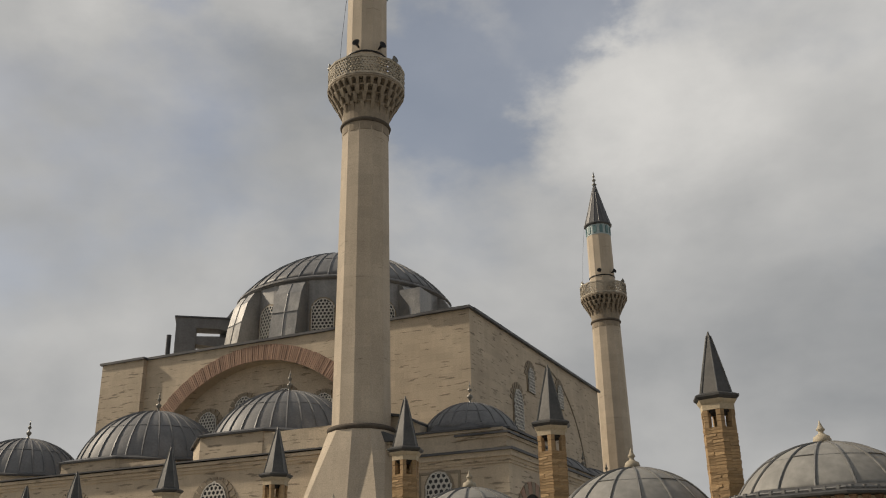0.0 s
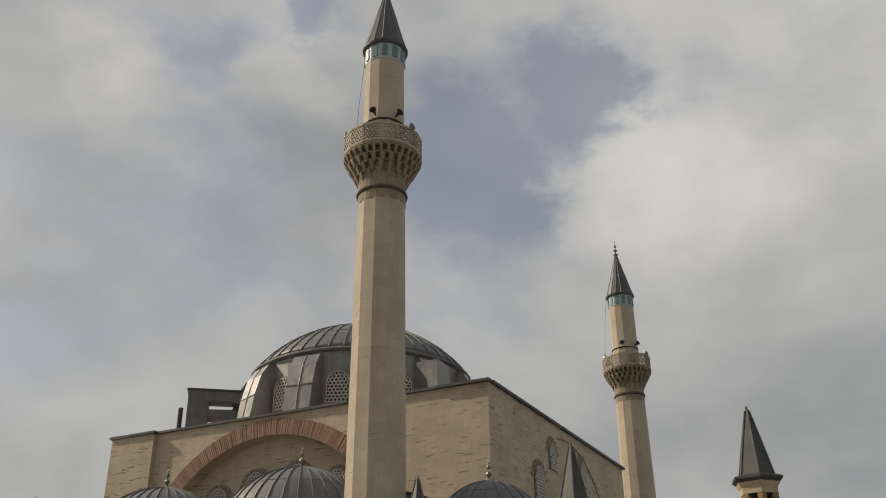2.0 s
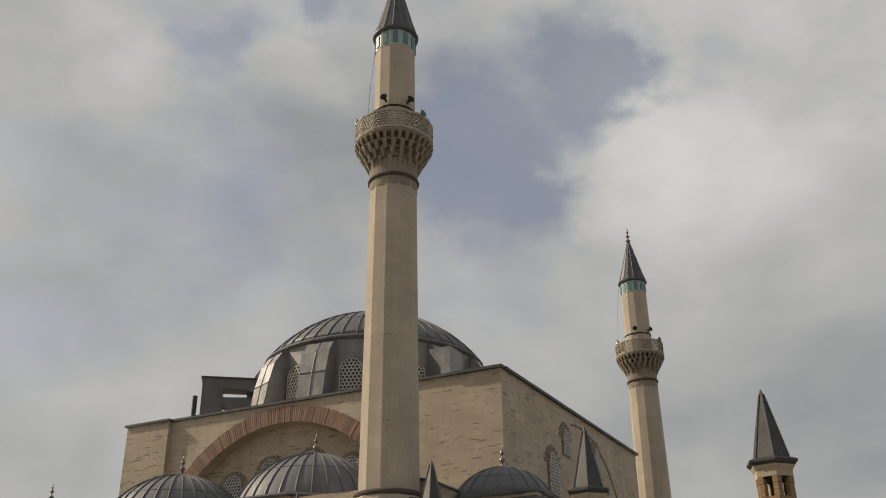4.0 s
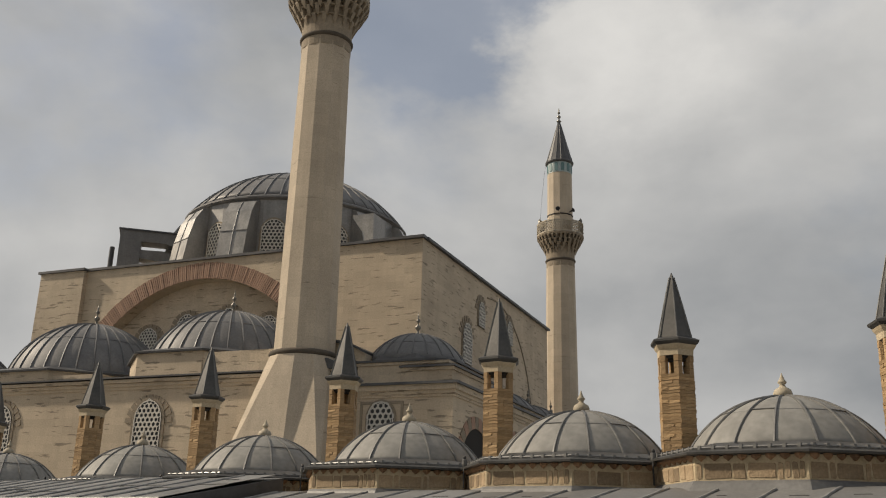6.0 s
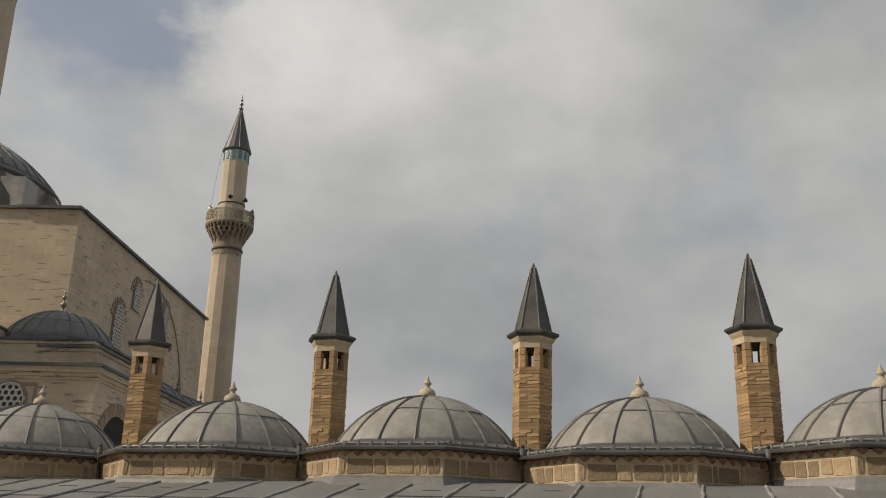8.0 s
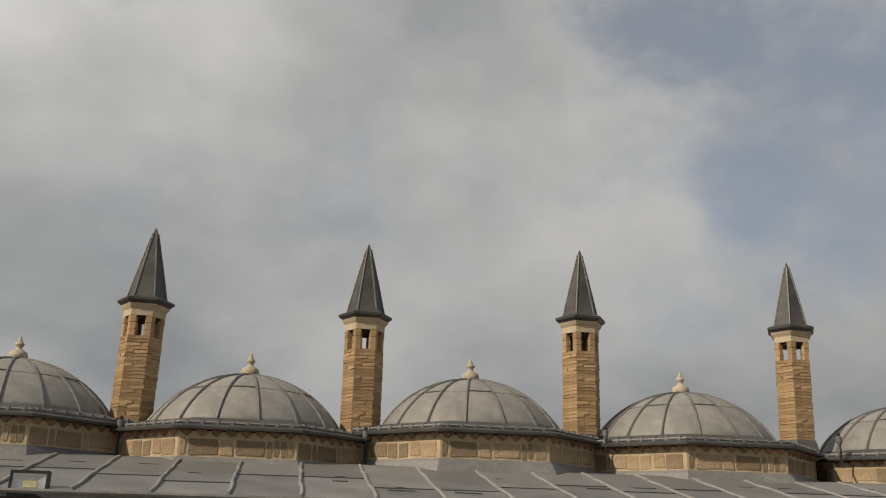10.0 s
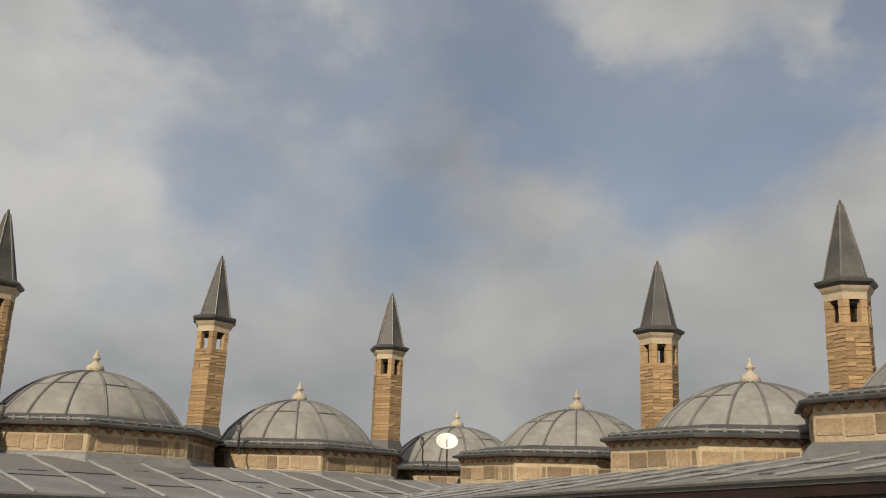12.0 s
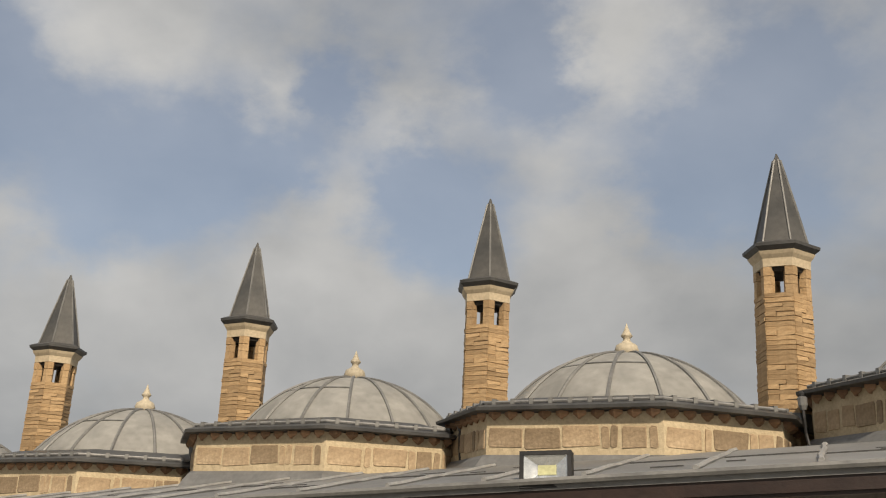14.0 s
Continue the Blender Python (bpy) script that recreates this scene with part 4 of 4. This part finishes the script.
def spout(at):
    """The rainwater head and bent pipe in the valley between two drums."""
    s = thing("rain_spout", "dark lead rain spout in the roof valley", "drainpipe", "rain spouts", at=at)
    part("hopper", Geo().turn([(0.03, 3.07), (0.05, 3.12), (0.055, 3.21), (0.04, 3.22)], 10), LEAD_SEAM, s)
    part("pipe", Geo().tube([(0, 0, 3.12), (0, -0.03, 2.98), (0.0, -0.02, 2.8), (0.02, -0.06, 2.66)], 0.018, 6), IRON, s)
    part("knob", Geo().turn([(0.015, 3.21), (0.03, 3.23), (0.032, 3.26), (0.012, 3.29)], 10), IRON, s)
    return s


# azimuth from the camera and height of each finial and spire tip, along each wing
CELLS = [("A", -28.5, 4.35), ("A", -21.5, 4.35), ("A", -14.6, 4.38), ("A", -7.77, 4.45), ("A", 0.76, 4.58), ("A", 11.14, 4.59), ("A", 22.73, 4.64), ("A", 35.51, 4.56), ("A", 48.83, 4.68), ("A", 61.44, 4.64), ("A", 73.29, 4.59), ("A", 82.89, 4.43),
         ("B", 90.13, 4.45), ("B", 100.28, 4.52), ("B", 112.52, 4.78), ("B", 129.18, 4.82), ("B", 149.5, 4.92), ("B", 171.0, 4.97)]
STACKS = [("A", -25.0, 6.3), ("A", -22.5, 6.45), ("A", -17.51, 6.68), ("A", -11.29, 6.65), ("A", -3.28, 6.8), ("A", 6.14, 6.87), ("A", 16.79, 6.88), ("A", 29.22, 6.84), ("A", 42.24, 6.83), ("A", 55.63, 7.02), ("A", 67.99, 7.09), ("A", 78.66, 7.17),
          ("B", 95.23, 6.81), ("B", 106.03, 6.91), ("B", 120.94, 7.08), ("B", 138.9, 7.11), ("B", 161.0, 7.1)]
proto = {}


def place(kind, build, at):
    if kind not in proto:
        proto[kind] = build(at)
        return proto[kind]
    return copy_thing(proto[kind], at)


OUT = {29.22: 0.8, 55.63: 0.4, 67.99: 1.4, 78.66: 0.7, 95.23: 2.0, 106.03: 1.9, 120.94: 2.4, 138.9: 3.7, 161.0: 3.7, 90.13: 1.6, 100.28: 1.9, 112.52: 2.2, 129.18: 2.8, 149.5: 3.0, 171.0: 3.0}


def plumb(at, az, top):
    """Old masonry stands a little out of plumb: leans about the top, sideways along the wing."""
    return at @ pose(0, 0, top) @ pose(0, 0, 0, 0, OUT.get(az, 0.0), 0) @ pose(0, 0, -top)


for wing, az, h in CELLS:
    o, d, ang = (A0, DIR_A, ANG_A) if wing == "A" else (B0, DIR_B, ANG_B)
    p = on_line(o, d, az)
    at = plumb(wing_pose(p, ang - (5.0 if wing == "B" else 0.0), EYE_UP + h - 4.68), az, 4.68)
    place("cell" + wing, lambda m: cell(m, 1.7, 1.0) if wing == "A" else cell(m, 1.66, 0.89, 1.2, 0.1), at)
    place("rope" + wing, lambda m: rope_light(m) if wing == "A" else rope_light(m, 1.2, 0.1), at)
for wing, az, h in STACKS:
    o, d, ang = (A0, DIR_A, ANG_A) if wing == "A" else (B0, DIR_B, ANG_B)
    p = on_line(o, d, az)
    place("chimney", chimney, plumb(wing_pose(p, ang - (5.0 if wing == "B" else 0.0), EYE_UP + h - 6.84), az, 6.84))
    back = Vector(polar(1, ang + 90))
    place("spout", spout, wing_pose(p - back * 1.25, ang, EYE_UP + h - 6.84 - (0.0 if wing == "A" else -0.05)))


# ---------------------------------------------------------------- lead roofs of the arcade
def arcade(name, label, origin, ang, s0, s1, y_top, z_top, y_eave, z_eave, rise=0.0, s_ref=0.0, end_wall=None):
    """A lead roof from the drums down to the eave; x along the wing, -y towards the yard. rise: metres of climb for each metre along."""
    at = wing_pose(origin, ang, EYE_UP)
    a = thing(name, label, "roof", kind="structure", at=at)
    zz = lambda x: rise * (x - s_ref)
    L = math.hypot(y_eave - y_top, z_top - z_eave)
    drop = math.degrees(math.atan2(z_top - z_eave, y_top - y_eave))
    step = 0.9
    n = int((s1 - s0) / step)
    lean = math.degrees(math.atan(rise))
    cuts = (0.42, 0.55, 0.68)
    upper = [Geo().box(0.002, step - 0.002, -L * c - 0.05, 0.1, -0.008, 0.0).mesh("lead_sheet", LEAD_SHEET) for c in cuts]
    lower = [Geo().box(0.002, step - 0.002, -L, -L * c, -0.008, 0.0).mesh("lead_sheet", LEAD_SHEET) for c in cuts]
    roll = Geo().tube([(rng.uniform(-0.012, 0.012), -L * k / 9, 0.02 + rng.uniform(-0.007, 0.007)) for k in range(10)], 0.025, 6).mesh("roll", LEAD_ROLL)
    # dark strip that stands for the shadow line under a sheet's lower edge
    lap = Geo().box(0.03, step - 0.03, -0.016, 0.0, -0.004, 0.016).mesh("lap", EAVE)
    for i in range(n):
        x = s0 + step * i
        base = pose(x, y_top, z_top + zz(x), 0, -lean, 0) @ pose(0, 0, 0, drop, 0, 0)
        k = rng.randrange(3)
        part("lead_sheet", upper[k], LEAD_SHEET, a, at=base @ pose(0, 0, 0.012, 0, rng.uniform(-0.1, 0.1), 0))
        part("lead_sheet", lower[k], LEAD_SHEET, a, at=base @ pose(0, 0, 0.003, 0, rng.uniform(-0.1, 0.1), 0))
        part("lap", lap, EAVE, a, at=base @ pose(0, -L * cuts[k] - 0.052, 0.0, 0, 0, rng.uniform(-0.8, 0.8)))
        # short dark strips, strewn at random, for shadow in ragged laps
        for q in range(2):
            if rng.random() < 0.6:
                part("lap_gap", Geo().box(0, rng.uniform(0.1, 0.4), -0.013, 0, 0, 0.012), EAVE, a, at=base @ pose(rng.uniform(0.1, 0.5), -L * rng.uniform(0.2, 0.9), 0.008, 0, 0, rng.uniform(-3, 3)))
        part("roll", roll, LEAD_SEAM, a, at=base @ pose(0, 0, 0, 0, 0, rng.uniform(-0.6, 0.6)))
    g = Geo()
    for x0, x1 in ((s0, s1),):
        v = []
        for x in (x0, x1):
            v += [(x, y_top + 0.3, z_top + zz(x) - 0.03), (x, y_eave + 0.01, z_eave + zz(x) - 0.03), (x, y_eave + 0.01, z_eave + zz(x) - 0.09), (x, y_top + 0.3, z_top + zz(x) - 0.1)]
        g.loft([v[:4], v[4:]])
    part("roof_deck", g, LEAD_SHEET, a)
    part("eave_roll", Geo().tube([(s0, y_eave - 0.02, z_eave + zz(s0) - 0.02), (s1, y_eave - 0.02, z_eave + zz(s1) - 0.02)], 0.03, 6), LEAD_SEAM, a)
    part("fascia", Geo().loft([[(x, y_eave + 0.06, z_eave + zz(x) - 0.04), (x, y_eave + 0.03, z_eave + zz(x) - 0.04), (x, y_eave + 0.03, z_eave + zz(x) - 0.2), (x, y_eave + 0.06, z_eave + zz(x) - 0.2)] for x in (s0, s1)]), BROWN, a, "dark brown eave board")
    part("soffit", Geo().loft([[(x, y_eave + 0.06, z_eave + zz(x) - 0.2), (x, y_eave + 0.06, z_eave + zz(x) - 0.23), (x, y_top, z_eave + zz(x) - 0.23), (x, y_top, z_eave + zz(x) - 0.2)] for x in (s0, s1)]), BROWN, a)
    part("cell_wall", Geo().box(s0, s1, y_top + 0.02, y_top + 0.3, -EYE_UP, z_eave - 0.2 + min(zz(s0), zz(s1))), PLASTER, a)
    if end_wall:
        part("end_wall", Geo().loft([[(x, y_top + 0.3, z_top - 0.035), (x, y_eave + 0.06, z_eave - 0.035), (x, y_eave + 0.06, z_eave - 0.9), (x, y_top + 0.3, z_eave - 0.9)] for x in (s1 - 0.03, s1 + 0.03)]), LEAD_DARK, a, "dark lead-clad end of the roof")
    return a


arcade("arcade_roof", "grey lead sheet roof with rolled seams before the cells", A0, ANG_A, 1.05 * PITCH, 10.6 * PITCH, -2.05, 2.58, -5.0, 1.98)
arcade("arcade_roof", "raised grey lead roof with seams and a dark end", A0, ANG_A, -5.0 * PITCH, 1.0 * PITCH, -2.0, 2.95, -5.0, 2.34, end_wall=True)
arcade("arcade_roof", "grey lead sheet roof with rolled seams and brown eave", B0, ANG_B, -1.9 * PITCH, 6.0 * PITCH, -2.05, 2.84, -5.0, 2.37, rise=0.024, s_ref=2.6 * PITCH)


# ---------------------------------------------------------------- small things
def floodlight(at):
    f = thing("floodlight", "square black floodlight with a pale reflector", "floodlight", "floodlights on the eaves", at=at)
    w, h = 0.22, 0.155
    g = Geo()
    g.box(-w, w, 0.02, 0.09, -h, h)
    for x0, x1, z0, z1 in ((-w, w, h - 0.034, h), (-w, w, -h, -h + 0.034), (-w, -w + 0.034, -h + 0.034, h - 0.034), (w - 0.034, w, -h + 0.034, h - 0.034)):
        g.box(x0, x1, -0.03, 0.02, z0, z1)
    part("housing", g, IRON, f, "black housing")
    a, b = [(-w + 0.034, -0.012, -h + 0.034), (w - 0.034, -0.012, -h + 0.034), (w - 0.034, -0.012, h - 0.034), (-w + 0.034, -0.012, h - 0.034)], [(-0.07, 0.015, -0.04), (0.085, 0.015, -0.04), (0.085, 0.015, 0.04), (-0.07, 0.015, 0.04)]
    part("reflector", Geo().add(a + b, [(0, 1, 5, 4), (1, 2, 6, 5), (2, 3, 7, 6), (3, 0, 4, 7)]), REFLECTOR, f)
    part("lamp_plate", Geo().box(-0.07, 0.085, 0.008, 0.014, -0.04, 0.04), CHIP, f, "yellow lamp plate")
    part("bracket", Geo().tube([(-0.12, 0.1, -0.05), (-0.12, 0.12, -h - 0.06), (0.12, 0.12, -h - 0.06), (0.12, 0.1, -0.05)], 0.015, 5), IRON, f)
    return f


fa = A0 + DIR_A * (3.954 * PITCH - 0.11) - Vector(polar(1, ANG_A + 90)) * 4.95
fl = floodlight(pose(fa.x, fa.y, EYE_UP + 2.04, -8, 0, ANG_A + 4))
fb_ = B0 + DIR_B * (2.5 * PITCH + 0.08) - Vector(polar(1, ANG_B + 90)) * 4.95
copy_thing(fl, pose(fb_.x, fb_.y, EYE_UP + 2.44, -8, 0, ANG_B + 6))

dish = thing("satellite_dish", "small white satellite dish beside the corner dome", "satellite dish", at=pose(20.6 * math.sin(radians(82.3)), 20.6 * math.cos(radians(82.3)), EYE_UP + 3.42))
bowl = [(0.24 * k / 6, 0.06 * (k / 6) ** 2) for k in range(7)]
part("bowl", Geo().turn([(r, z) for r, z in bowl] + [(0.24, 0.07)] + [(r * 0.97, z + 0.012) for r, z in reversed(bowl)], 28, caps=False), WHITE, dish, "white bowl", smooth=True, at=pose(0, 0, 0, 50, 0, -78))
part("feed_arm", Geo().tube([(-0.05, -0.01, -0.1), (-0.22, -0.03, -0.02), (-0.22, -0.03, 0.06)], 0.011, 5), IRON, dish)
part("mast", Geo().tube([(0.04, 0, 0), (0.06, 0, -0.6)], 0.016, 6), IRON, dish)
pc = on_line(A0, DIR_A, 78.66)
pipe = thing("service_pipe", "thin grey pipe up the chimney's side", "pipe", at=plumb(wing_pose(pc, ANG_A, EYE_UP + 0.3), 78.66, 6.84))
part("tube", Geo().tube([(0.375, -0.03, 3.1), (0.375, -0.03, 5.3)], 0.018, 6), PIPE, pipe)
